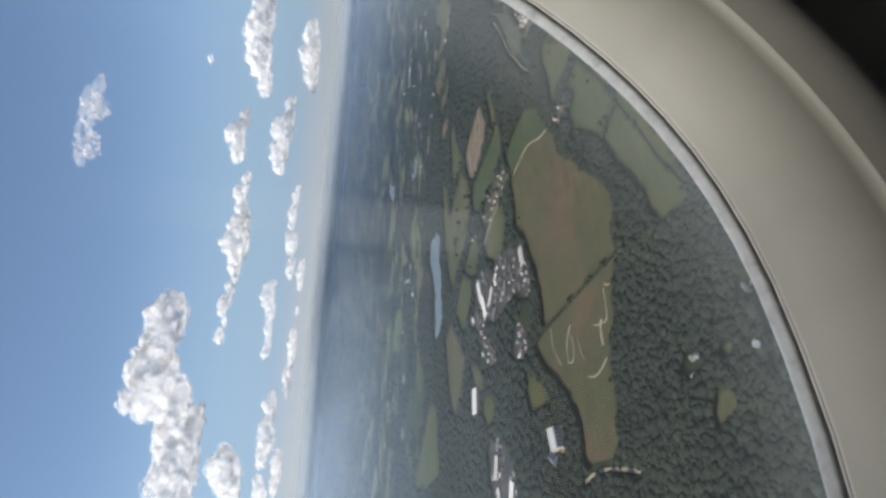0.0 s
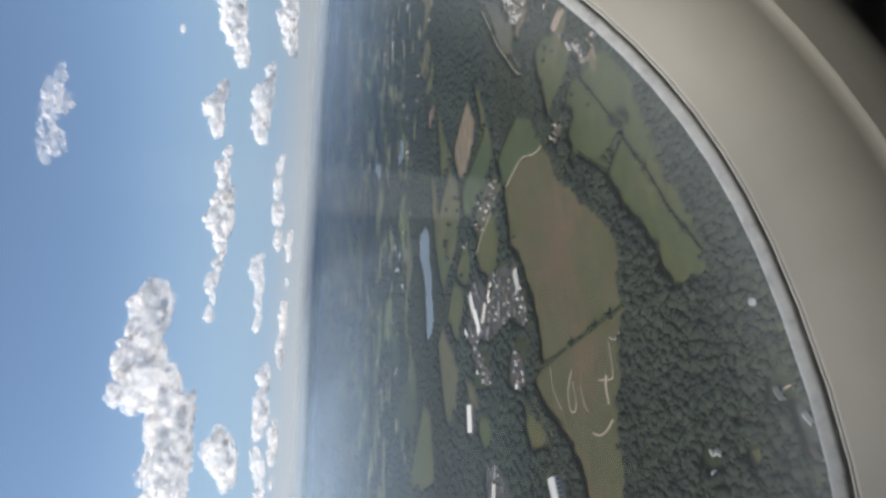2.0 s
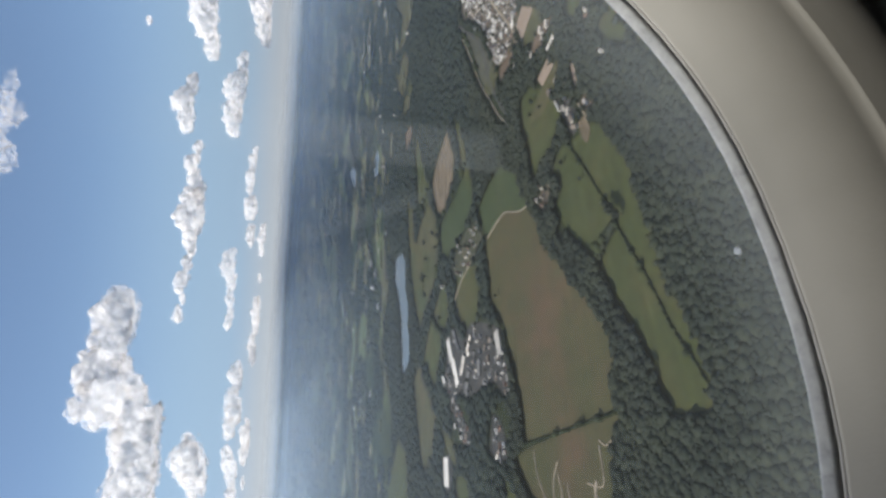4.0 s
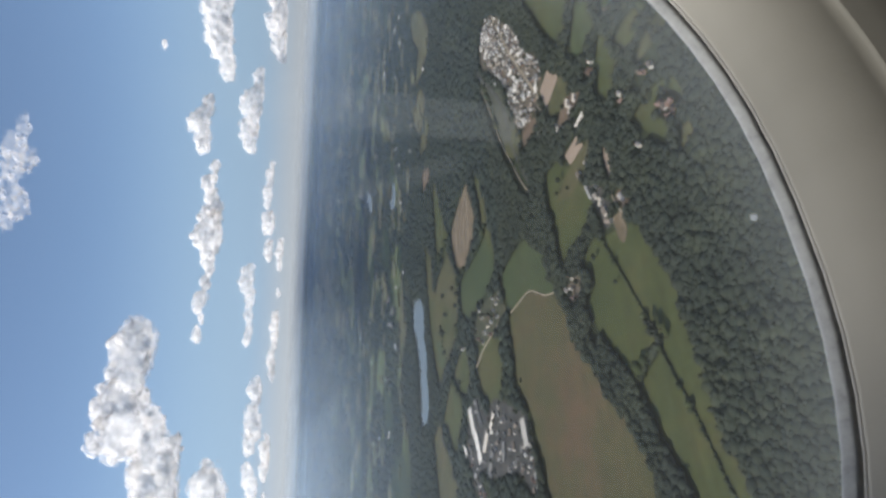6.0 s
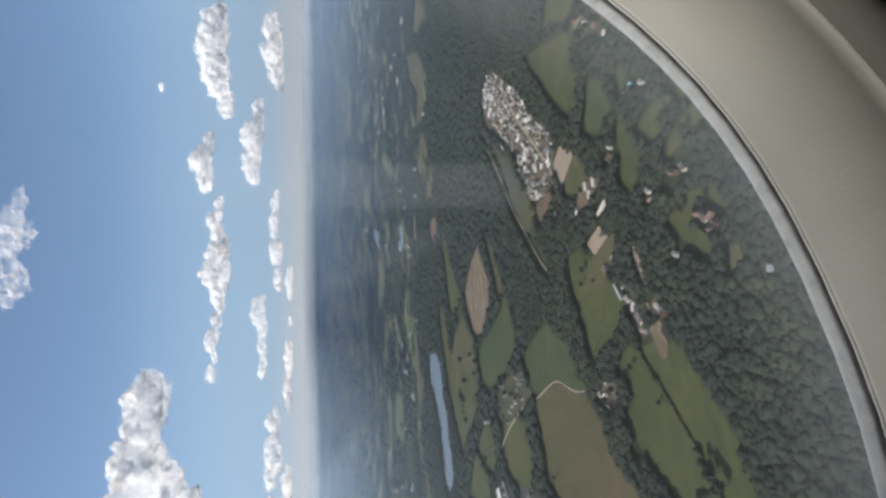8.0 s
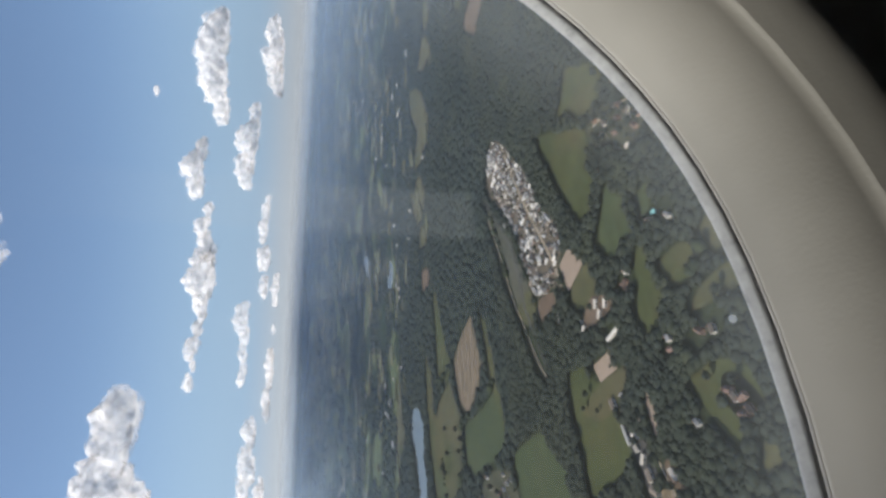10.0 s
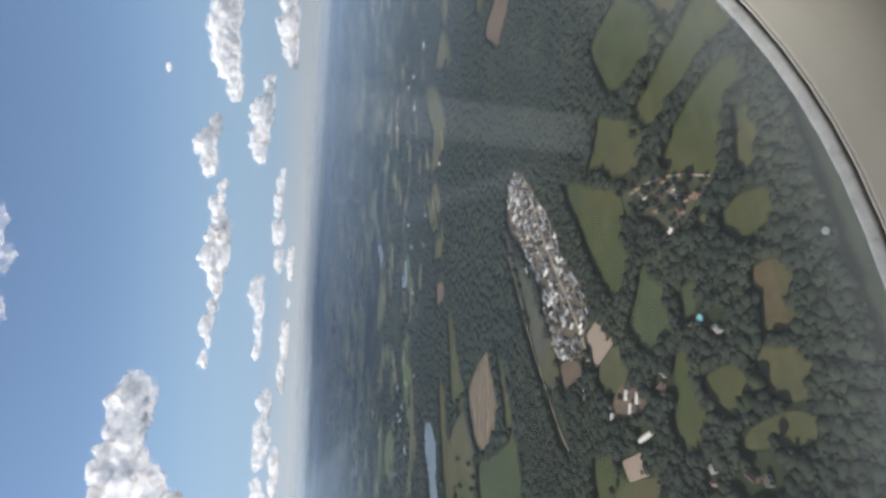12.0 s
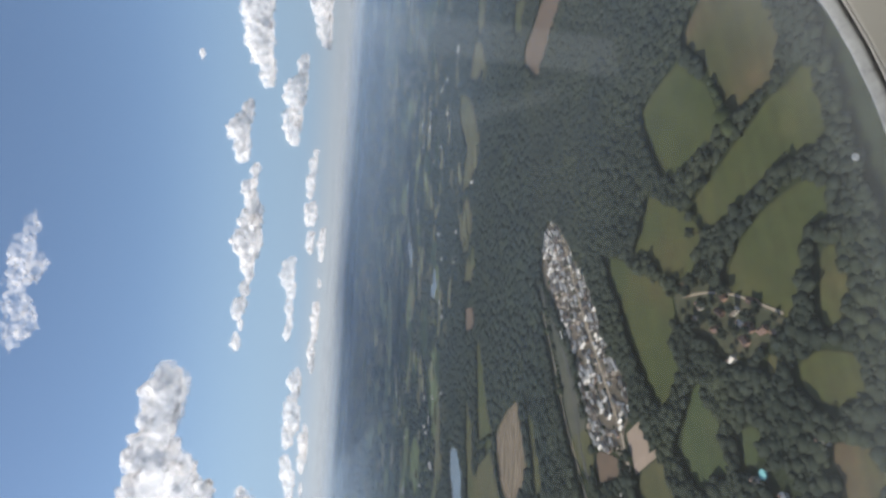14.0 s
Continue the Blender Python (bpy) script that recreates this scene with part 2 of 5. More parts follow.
M_SEAL = painted("dull_seal", (0.15, 0.155, 0.15), 0.02, 0.6, fine=60)
# dark colour that paints the shade into the narrow groove
M_GROOVE = painted("groove_shade", (0.10, 0.10, 0.10), 0.02, 0.8, fine=60)
M_CORD = painted("grey_piping", (0.40, 0.385, 0.365), 0.02, 0.5, fine=60)
# pale, so that the added shell bounces light back onto the panels
M_LIGHT_SHELL = painted("light_shell_cloth", (0.60, 0.58, 0.53), 0.02, 0.9, fine=8)
m, n, l, b = material("breather_bush", 0.3)   # milky plastic, lit through from outside; its white imitates the hole's glint
M_BUSH = m
milk, mixed, air = n.new("ShaderNodeBsdfTranslucent"), n.new("ShaderNodeMixShader"), n.new("ShaderNodeBsdfTransparent")
milk.inputs[0].default_value = (0.97, 0.97, 0.97, 1)
mixed.inputs[0].default_value = 0.5
l.new(air.outputs[0], mixed.inputs[1])
l.new(milk.outputs[0], mixed.inputs[2])
l.new(mixed.outputs[0], n["Material Output"].inputs[0])

m = bpy.data.materials.new("scratched_acrylic")
M_PANE = m
m.use_nodes = True
n, l = m.node_tree.nodes, m.node_tree.links
n.remove(n["Principled BSDF"])
clear, film, gloss = n.new("ShaderNodeBsdfTransparent"), n.new("ShaderNodeBsdfTranslucent"), n.new("ShaderNodeBsdfGlossy")
clear.inputs[0].default_value = (0.80, 0.81, 0.81, 1)
film.inputs[0].default_value = (0.92, 0.92, 0.86, 1)
gloss.inputs["Roughness"].default_value = 0.02
smear = n.new("ShaderNodeMapRange")
smear.inputs[3].default_value, smear.inputs[4].default_value = PANE_FILM[0], PANE_FILM[1]
l.new(noise_tex(n, l, place(n, l, 1.0, (1, 1, 4)), 9, 4, 0.7), smear.inputs[0])
# grime gathers towards the rim
co, off, far_out, grime, total = n.new("ShaderNodeTexCoord"), n.new("ShaderNodeMapping"), n.new("ShaderNodeVectorMath"), n.new("ShaderNodeMapRange"), n.new("ShaderNodeMath")
off.inputs["Location"].default_value = (0, 0.1 / 1.29 + 0.04, -(1.62 - 0.055) / 1.62)
off.inputs["Scale"].default_value = (0, 1 / (1.29 * GLASS), 1 / (1.62 * GLASS))
far_out.operation, grime.interpolation_type = "LENGTH", "SMOOTHSTEP"
for i, v in zip((1, 2, 3, 4), (0.86, 1.12, 0.0, RIM_GRIME)):
    grime.inputs[i].default_value = v
l.new(co.outputs["Object"], off.inputs[0])
l.new(off.outputs[0], far_out.inputs[0])
l.new(far_out.outputs["Value"], grime.inputs[0])
l.new(smear.outputs[0], total.inputs[0])
l.new(grime.outputs[0], total.inputs[1])
# pale bands painted into the film to imitate cabin reflections, fading upwards
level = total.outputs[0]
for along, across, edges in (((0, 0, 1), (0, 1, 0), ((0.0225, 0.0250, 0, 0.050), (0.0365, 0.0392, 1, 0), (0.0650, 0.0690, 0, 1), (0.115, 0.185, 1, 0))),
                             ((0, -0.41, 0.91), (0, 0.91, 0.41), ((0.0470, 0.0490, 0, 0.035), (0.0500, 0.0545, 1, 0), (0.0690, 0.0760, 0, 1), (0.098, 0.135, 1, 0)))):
    reflected = None
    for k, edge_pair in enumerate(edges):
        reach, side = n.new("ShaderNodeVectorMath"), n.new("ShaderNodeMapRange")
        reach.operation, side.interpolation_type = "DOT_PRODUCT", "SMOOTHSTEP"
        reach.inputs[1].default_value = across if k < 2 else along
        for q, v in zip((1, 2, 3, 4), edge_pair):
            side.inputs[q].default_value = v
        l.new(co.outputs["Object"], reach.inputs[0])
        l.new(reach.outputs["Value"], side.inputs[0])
        if reflected is None:
            reflected = side.outputs[0]
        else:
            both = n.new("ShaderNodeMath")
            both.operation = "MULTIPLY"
            l.new(reflected, both.inputs[0])
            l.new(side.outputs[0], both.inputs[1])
            reflected = both.outputs[0]
    with_reflected = n.new("ShaderNodeMath")
    l.new(level, with_reflected.inputs[0])
    l.new(reflected, with_reflected.inputs[1])
    level = with_reflected.outputs[0]
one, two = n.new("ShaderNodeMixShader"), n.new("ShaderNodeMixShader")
l.new(with_reflected.outputs[0], one.inputs[0])
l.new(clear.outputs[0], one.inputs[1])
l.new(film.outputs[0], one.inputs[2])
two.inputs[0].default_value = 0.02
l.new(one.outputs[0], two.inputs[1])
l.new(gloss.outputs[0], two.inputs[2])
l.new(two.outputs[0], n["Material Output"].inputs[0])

def droplets(n, l, col):
    """Droplets scatter alike on all sides: lit as a sheet that faces the sun is, whichever way the skin runs."""
    both = n.new("ShaderNodeAddShader")
    for k, (kind, way) in enumerate((("ShaderNodeBsdfDiffuse", 1), ("ShaderNodeBsdfTranslucent", -1))):
        side, level = n.new(kind), n.new("ShaderNodeCombineXYZ")
        for i, v in enumerate((sx * way, sy * way, sz * way)):
            level.inputs[i].default_value = v
        side.inputs[0].default_value = col
        l.new(level.outputs[0], side.inputs["Normal"])
        l.new(side.outputs[0], both.inputs[k])
    return both


def vapour(name, thin, thick, scale=0.035):
    """Cloud: white, lets light through, ragged where it is thin."""
    m = bpy.data.materials.new(name)
    m.use_nodes = True
    n, l = m.node_tree.nodes, m.node_tree.links
    n.remove(n["Principled BSDF"])
    mix = droplets(n, l, (0.60, 0.588, 0.60, 1))
    clear, ragged, body = n.new("ShaderNodeBsdfTransparent"), n.new("ShaderNodeMixShader"), n.new("ShaderNodeMapRange")
    for i, v in zip((1, 2, 3, 4), (0.35, 0.65, thin, thick)):
        body.inputs[i].default_value = v
    l.new(noise_tex(n, l, place(n, l), scale, 4, 0.6), body.inputs[0])
    l.new(body.outputs[0], ragged.inputs[0])
    l.new(clear.outputs[0], ragged.inputs[1])
    l.new(mix.outputs[0], ragged.inputs[2])
    l.new(ragged.outputs[0], n["Material Output"].inputs[0])
    return m


M_WISP = vapour("thin_vapour", 0.0, 0.26)
M_BANK = vapour("far_bank_vapour", 0.16, 0.40)
M_FRINGE = vapour("cloud_edge_vapour", 0.04, 0.34)
M_CLOUD = vapour("cloud_vapour", 0.38, 0.48, 0.012)


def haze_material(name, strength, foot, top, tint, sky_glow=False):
    """A tinted sheet that imitates air-light: scatters a little sunlight, thins out towards its foot and its top. With
    sky_glow it glows by itself.
    """
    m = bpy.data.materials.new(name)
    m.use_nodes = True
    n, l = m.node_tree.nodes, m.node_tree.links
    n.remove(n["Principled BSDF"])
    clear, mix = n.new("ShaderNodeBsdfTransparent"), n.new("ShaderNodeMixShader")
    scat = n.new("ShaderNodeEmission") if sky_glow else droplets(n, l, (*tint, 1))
    if sky_glow:   # pale along the land, bluer higher up
        c, up, rise = n.new("ShaderNodeTexCoord"), n.new("ShaderNodeSeparateXYZ"), n.new("ShaderNodeMapRange")
        rise.interpolation_type = "SMOOTHSTEP"
        rise.inputs[1].default_value, rise.inputs[2].default_value = 190, 560
        l.new(c.outputs["Object"], up.inputs[0])
        l.new(up.outputs[2], rise.inputs[0])
        l.new(blend(n, l, rise.outputs[0], tint, HIGHER), scat.inputs[0])
        away = n.new("ShaderNodeMapRange")   # darker away from the sun
        away.inputs[1].default_value, away.inputs[2].default_value, away.inputs[3].default_value, away.inputs[4].default_value = -400, 3800, 1.13, 0.80
        l.new(up.outputs[1], away.inputs[0])
        l.new(away.outputs[0], scat.inputs[1])
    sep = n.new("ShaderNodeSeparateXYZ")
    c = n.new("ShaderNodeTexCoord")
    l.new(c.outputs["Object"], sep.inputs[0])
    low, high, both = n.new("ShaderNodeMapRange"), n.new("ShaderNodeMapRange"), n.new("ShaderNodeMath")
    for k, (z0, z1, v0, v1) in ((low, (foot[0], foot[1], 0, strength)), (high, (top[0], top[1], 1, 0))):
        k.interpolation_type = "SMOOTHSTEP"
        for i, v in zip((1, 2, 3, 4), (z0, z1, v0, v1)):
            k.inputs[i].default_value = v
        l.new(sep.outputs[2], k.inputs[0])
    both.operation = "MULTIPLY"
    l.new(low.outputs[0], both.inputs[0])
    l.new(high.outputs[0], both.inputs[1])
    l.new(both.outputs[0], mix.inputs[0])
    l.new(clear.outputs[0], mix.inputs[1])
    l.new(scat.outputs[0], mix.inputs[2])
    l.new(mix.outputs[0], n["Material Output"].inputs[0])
    return m


# ---- mesh helpers ----
def mesh_of(name, verts, faces, mat, smooth=False):
    me = bpy.data.meshes.new(name)
    me.from_pydata([tuple(v) for v in verts], [], [tuple(f) for f in faces])
    me.materials.append(mat)
    if smooth:
        me.shade_smooth()
    me.update()
    return me


def tri_mesh(name, verts, tris, mat, smooth=False):
    """A mesh from arrays of corners and triangles."""
    me = bpy.data.meshes.new(name)
    verts, tris = np.asarray(verts, np.float32), np.asarray(tris, np.int32)
    me.vertices.add(len(verts))
    me.vertices.foreach_set("co", verts.ravel())
    me.loops.add(tris.size)
    me.loops.foreach_set("vertex_index", tris.ravel())
    me.polygons.add(len(tris))
    me.polygons.foreach_set("loop_start", np.arange(0, tris.size, 3, dtype=np.int32))
    me.materials.append(mat)
    me.update(calc_edges=True)
    if smooth:
        me.shade_smooth()
    return me


def thing(name, label, category, group="", at=None, kind=""):
    ob = new(name)
    ob.empty_display_size = 0.3
    if at is not None:
        ob.matrix_basis = at
    return tagged(ob, label, category, group, kind)


def hang(name, me, parent, label="", m=None):
    ob = new(name, me)
    ob.parent = parent
    if m is not None:
        ob.matrix_basis = m
    return tagged(ob, label) if label else ob


def box(x0, y0, z0, x1, y1, z1):
    v = [(x, y, z) for z in (z0, z1) for y in (y0, y1) for x in (x0, x1)]
    return v, [(0, 2, 3, 1), (4, 5, 7, 6), (0, 1, 5, 4), (2, 6, 7, 3), (0, 4, 6, 2), (1, 3, 7, 5)]


def ball(subdiv):
    bm = bmesh.new()
    bmesh.ops.create_icosphere(bm, subdivisions=subdiv, radius=1)
    v = np.array([k.co[:] for k in bm.verts])
    t = np.array([[k.index for k in q.verts] for q in bm.faces])
    bm.free()
    return v, t


BALLS = {k: ball(k) for k in (1, 2, 3)}
rng = np.random.default_rng(7)


def clumps(centres, radii, squash, subdiv, rough=0.22):
    """Many uneven lumps as one array of corners and triangles."""
    v, t = BALLS[subdiv]
    n = len(centres)
    turn = rng.uniform(0, 6.283, n)
    c, s = np.cos(turn)[:, None], np.sin(turn)[:, None]
    wob = 1 + rng.uniform(-rough, rough, (n, len(v)))
    x, y, z = (v[None, :, k] * wob for k in range(3))
    r = np.asarray(radii)[:, None]
    pts = np.stack([(x * c - y * s) * r, (x * s + y * c) * r, z * r * np.asarray(squash)[:, None]], 2) + np.asarray(centres)[:, None, :]
    tris = t[None] + (np.arange(n) * len(v))[:, None, None]
    return pts.reshape(-1, 3), tris.reshape(-1, 3)


def round_off(pts, times=1):
    for _ in range(times):
        out = []
        for a, b in zip(pts, pts[1:] + pts[:1]):
            out += [(0.85 * a[0] + 0.15 * b[0], 0.85 * a[1] + 0.15 * b[1]), (0.15 * a[0] + 0.85 * b[0], 0.15 * a[1] + 0.85 * b[1])]
        pts = out
    return pts


CLEARED = []   # outlines that woods keep off


def inside(poly, x, y):
    p = np.asarray(poly)
    hit = np.zeros(len(x), bool)
    for (x0, y0), (x1, y1) in zip(p, np.roll(p, -1, 0)):
        cross = (y0 > y) != (y1 > y)
        with np.errstate(divide="ignore", invalid="ignore"):
            hit ^= cross & (x < (x1 - x0) * (y - y0) / (y1 - y0) + x0)
    return hit


# ---- the land ----
MID = (0.0, 273.0)


def land_z(x, y):
    """Level near by, raised far off so that its rim fits the horizon in the camera's view."""
    r = np.hypot(np.asarray(x) - MID[0], np.asarray(y) - MID[1])
    return FAR_RISE * np.clip((r - 1700) / 2950, 0, 1) ** 1.6


def ground():
    radii = [0] + list(np.linspace(60, 1500, 16)) + list(np.linspace(1620, 4680, 40))
    seg = 180
    verts, faces = [(MID[0], MID[1], 0)], []
    for r in radii[1:]:
        for k in range(seg):
            a = 2 * math.pi * k / seg
            x, y = MID[0] + r * math.cos(a), MID[1] + r * math.sin(a)
            z = float(land_z(x, y))
            if r > 2000:
                z += (r - 2000) / 2680 * (9 * noise.noise((x / 500, y / 500, 0)) + 5 * noise.noise((x / 160, y / 160, 3)))
            verts.append((x, y, z))
    for k in range(seg):
        faces.append((0, 1 + k, 1 + (k + 1) % seg))
    for i in range(len(radii) - 2):
        o = 1 + i * seg
        for k in range(seg):
            faces.append((o + k, o + seg + k, o + seg + (k + 1) % seg, o + (k + 1) % seg))
    tagged(new("ground", mesh_of("ground", verts, faces, M_GROUND, True)),
           "wooded green country with a patchwork of far fields", "ground", kind="structure")


ground()


def field(name, label, mat, pts, z=0.12, soft=1, clear=True, category="field"):
    """A flat plot with a shallow rim that stands a little proud of the ground."""
    if clear:
        CLEARED.append(pts)
    z += 0.004 * len(CLEARED)   # plots that overlap lie one above the other
    p = round_off(pts, soft)
    area = sum(a[0] * b[1] - b[0] * a[1] for a, b in zip(p, p[1:] + p[:1]))
    if area < 0:
        p = p[::-1]
    k = len(p)
    bm = bmesh.new()
    top = [bm.verts.new((x, y, z)) for x, y in p]
    low = [bm.verts.new((x, y, z - 30 if z > 1 else -0.3)) for x, y in p]
    cap = bm.faces.new(top)
    for i in range(k):
        bm.faces.new((top[i], low[i], low[(i + 1) % k], top[(i + 1) % k]))
    bmesh.ops.triangulate(bm, faces=[cap])
    me = bpy.data.meshes.new(name)
    bm.to_mesh(me)
    bm.free()
    me.materials.append(mat)
    return tagged(new(name, me), label, category, kind="structure")


def strip(name, label, mat, pts, width, z=0.2, category="track", kind="structure", clear=0.0):
    """A lane or path of even width along a line."""
    p = pts
    z += 0.004 * len(CLEARED)
    for _ in range(2):
        q = [p[0]]
        for a, b in zip(p, p[1:]):
            q += [(0.75 * a[0] + 0.25 * b[0], 0.75 * a[1] + 0.25 * b[1]), (0.25 * a[0] + 0.75 * b[0], 0.25 * a[1] + 0.75 * b[1])]
        p = q + [p[-1]]
    left, right = [], []
    wide_l, wide_r = [], []
    for i, c in enumerate(p):
        a, b = p[max(i - 1, 0)], p[min(i + 1, len(p) - 1)]
        d = Vector((b[0] - a[0], b[1] - a[1])).normalized()
        nx, ny = -d.y, d.x
        left.append((c[0] + nx * width / 2, c[1] + ny * width / 2))
        right.append((c[0] - nx * width / 2, c[1] - ny * width / 2))
        w = width / 2 + clear
        wide_l.append((c[0] + nx * w, c[1] + ny * w))
        wide_r.append((c[0] - nx * w, c[1] - ny * w))
    CLEARED.append(wide_l + wide_r[::-1])
    k = len(p)
    verts = [(x, y, z) for x, y in left] + [(x, y, z) for x, y in right] + [(x, y, -0.2) for x, y in left] + [(x, y, -0.2) for x, y in right]
    faces = []
    for i in range(k - 1):
        faces += [(i, k + i, k + i + 1, i + 1), (i, i + 1, 2 * k + i + 1, 2 * k + i), (k + i, 3 * k + i, 3 * k + i + 1, k + i + 1)]
    return tagged(new(name, mesh_of(name, verts, faces, mat)), label, category, kind=kind)


field("meadow", "mown green meadow inside a bend of trees", M_LUSH, [(-431, 472), (-413, 454), (-399, 440), (-396, 426), (-391, 413), (-382, 401), (-401, 404), (-422, 417), (-437, 423), (-478, 422), (-489, 430), (-497, 452), (-496, 464), (-473, 469)])
field("field", "large brown parched field beside the industrial estate", M_BROWN, [(-479, 421), (-438, 422), (-423, 415), (-402, 403), (-388, 401), (-376, 380), (-371, 354), (-355, 335), (-336, 307), (-318, 281), (-305, 259), (-307, 240), (-315, 241), (-317, 231), (-316, 217), (-382, 218), (-456, 217), (-451, 235), (-452, 257), (-456, 277), (-464, 300), (-469, 326), (-492, 353), (-488, 381), (-490, 417)])
field("field", "brown rough field with pale looping tracks", M_BROWN, [(-457, 214), (-383, 215), (-316, 214), (-311, 212), (-320, 207), (-330, 191), (-332, 172), (-342, 163), (-347, 149), (-350, 128), (-358, 100), (-364, 85), (-412, 89), (-412, 103), (-411, 123), (-420, 141), (-441, 163), (-465, 188), (-479, 210)])
field("field", "green pasture between a tree belt and a long hedge", M_GRASS, [(-310, 408), (-319, 412), (-332, 406), (-338, 398), (-325, 393), (-330, 380), (-341, 374), (-337, 355), (-323, 338), (-311, 321), (-302, 312), (-285, 322), (-274, 324), (-286, 353), (-296, 377)])
field("field", "green pasture along a tree belt", M_GRASS, [(-300, 307), (-282, 316), (-273, 319), (-266, 299), (-258, 280), (-249, 248), (-239, 224), (-233, 210), (-232, 200), (-262, 203), (-265, 214), (-268, 228), (-271, 242), (-279, 258), (-285, 270), (-294, 290), (-263, 199)])
field("field", "wide green pasture beyond a long thin hedge", M_GRASS, [(-306, 407), (-290, 404), (-273, 401), (-264, 390), (-260, 377), (-255, 366), (-250, 352), (-249, 344), (-242, 264), (-235, 245), (-230, 224), (-228, 212), (-233, 213), (-238, 225), (-248, 248), (-257, 280), (-264, 299), (-271, 319), (-276, 334), (-284, 354)])
field("field", "bare ochre earth field shaped like a lens", M_TORN, [(-573, 626), (-563, 591), (-556, 564), (-565, 549), (-593, 534), (-621, 527), (-646, 545), (-656, 577), (-657, 601), (-618, 618)])
field("field", "grey-green meadow beside the bare earth field", M_LUSH, [(-533, 527), (-521, 507), (-510, 478), (-534, 470), (-589, 463), (-622, 464), (-640, 479), (-640, 504), (-632, 518), (-598, 519), (-561, 524)])
field("field", "pale narrow pasture by the woods", M_GRASS, [(-725, 731), (-713, 703), (-700, 661), (-671, 599), (-675, 587), (-735, 587), (-739, 618), (-735, 669), (-736, 707)])
field("field", "pale green pasture with a row of round trees", M_DULL, [(-681, 584), (-657, 546), (-642, 524), (-647, 506), (-658, 476), (-682, 455), (-720, 440), (-738, 461), (-756, 502), (-763, 544), (-747, 569), (-717, 576)])
field("field", "narrow green strip along the woods", M_GRASS, [(-545, 629), (-532, 603), (-520, 570), (-519, 543), (-510, 509), (-505, 489), (-514, 487), (-527, 514), (-535, 543), (-538, 577), (-543, 608)])
field("field", "long thin strip of pasture beside the lake", M_GRASS, [(-804, 657), (-774, 620), (-774, 562), (-745, 496), (-731, 441), (-769, 421), (-790, 461), (-805, 520), (-810, 589)])
field("field", "small pale green field by a lane", M_DULL, [(-648, 438), (-637, 426), (-628, 406), (-634, 390), (-665, 385), (-684, 402), (-700, 415), (-679, 428)])
field("field", "small green field by a lane", M_GRASS, [(-720, 406), (-694, 391), (-670, 376), (-669, 358), (-770, 369), (-744, 392)])
field("field", "tapering green field beside the estate", M_DULL, [(-838, 360), (-786, 376), (-765, 342), (-733, 307), (-716, 291), (-721, 287), (-745, 256), (-785, 228), (-807, 252), (-820, 307), (-826, 361)])
field("field", "small green field between lanes", M_GRASS, [(-750, 385), (-717, 415), (-670, 390), (-686, 355), (-713, 324), (-739, 352)])
field("field", "small pale green paddock by the hamlet", M_GRASS, [(-560, 412), (-538, 415), (-524, 409), (-528, 388), (-523, 368), (-537, 352), (-562, 349), (-591, 372), (-601, 395), (-589, 405)])
field("field", "green field between tree belts", M_GRASS, [(-368, 499), (-343, 496), (-336, 483), (-319, 478), (-302, 476), (-300, 468), (-320, 460), (-314, 445), (-309, 433), (-321, 425), (-339, 422), (-364, 416), (-368, 418), (-368, 434), (-368, 452), (-372, 476)])
field("field", "worn ochre paddock round the riding arena", M_DULL, [(-328, 481), (-305, 482), (-296, 483), (-296, 474), (-306, 470), (-326, 459), (-344, 459), (-359, 468), (-350, 475)])
field("field", "green meadow beside the mobile home park", M_GRASS, [(-353, 696), (-330, 682), (-309, 666), (-287, 652), (-282, 643), (-283, 632), (-289, 620), (-286, 611), (-284, 603), (-292, 596), (-297, 588), (-308, 585), (-317, 597), (-324, 611), (-333, 628), (-338, 650), (-348, 673)])
field("field", "lush green paddock among trees", M_LUSH, [(-271, 595), (-266, 585), (-258, 572), (-258, 565), (-256, 552), (-270, 550), (-278, 543), (-286, 545), (-292, 554), (-296, 563), (-292, 572), (-284, 582), (-278, 591)])
field("field", "small forked green paddock among trees", M_LUSH, [(-249, 569), (-237, 570), (-230, 564), (-236, 561), (-240, 554), (-248, 553), (-246, 562)])
field("field", "long green pasture between thick hedges", M_GRASS, [(-256, 541), (-252, 535), (-252, 524), (-248, 511), (-249, 501), (-256, 499), (-255, 492), (-270, 490), (-269, 498), (-275, 503), (-268, 516), (-267, 529), (-262, 537)])
field("field", "green pasture with worn ochre edges", M_GRASS, [(-237, 524), (-227, 525), (-216, 521), (-215, 516), (-212, 507), (-221, 505), (-229, 502), (-237, 509), (-243, 514), (-244, 522)])
field("field", "worn brownish paddock beside a hedge", M_DULL, [(-202, 527), (-191, 524), (-182, 520), (-181, 512), (-186, 503), (-194, 502), (-202, 505), (-207, 509), (-207, 516), (-208, 522)])
field("field", "dull green paddock near the flight path", M_DULL, [(-219, 497), (-201, 500), (-186, 497), (-189, 486), (-230, 488), (-225, 494)])
field("field", "small brown field with ragged edges", M_BROWN, [(-196, 560), (-187, 560), (-180, 557), (-178, 553), (-173, 549), (-174, 545), (-179, 545), (-184, 541), (-180, 536), (-178, 532), (-182, 529), (-192, 529), (-200, 534), (-198, 542), (-195, 546), (-198, 554)])
field("field", "green pasture below the hamlet", M_GRASS, [(-203, 591), (-192, 594), (-175, 589), (-175, 576), (-188, 572), (-200, 576), (-204, 583)])
field("field", "small garden lawn among trees", M_DULL, [(-219, 598), (-210, 594), (-214, 588), (-221, 590)])
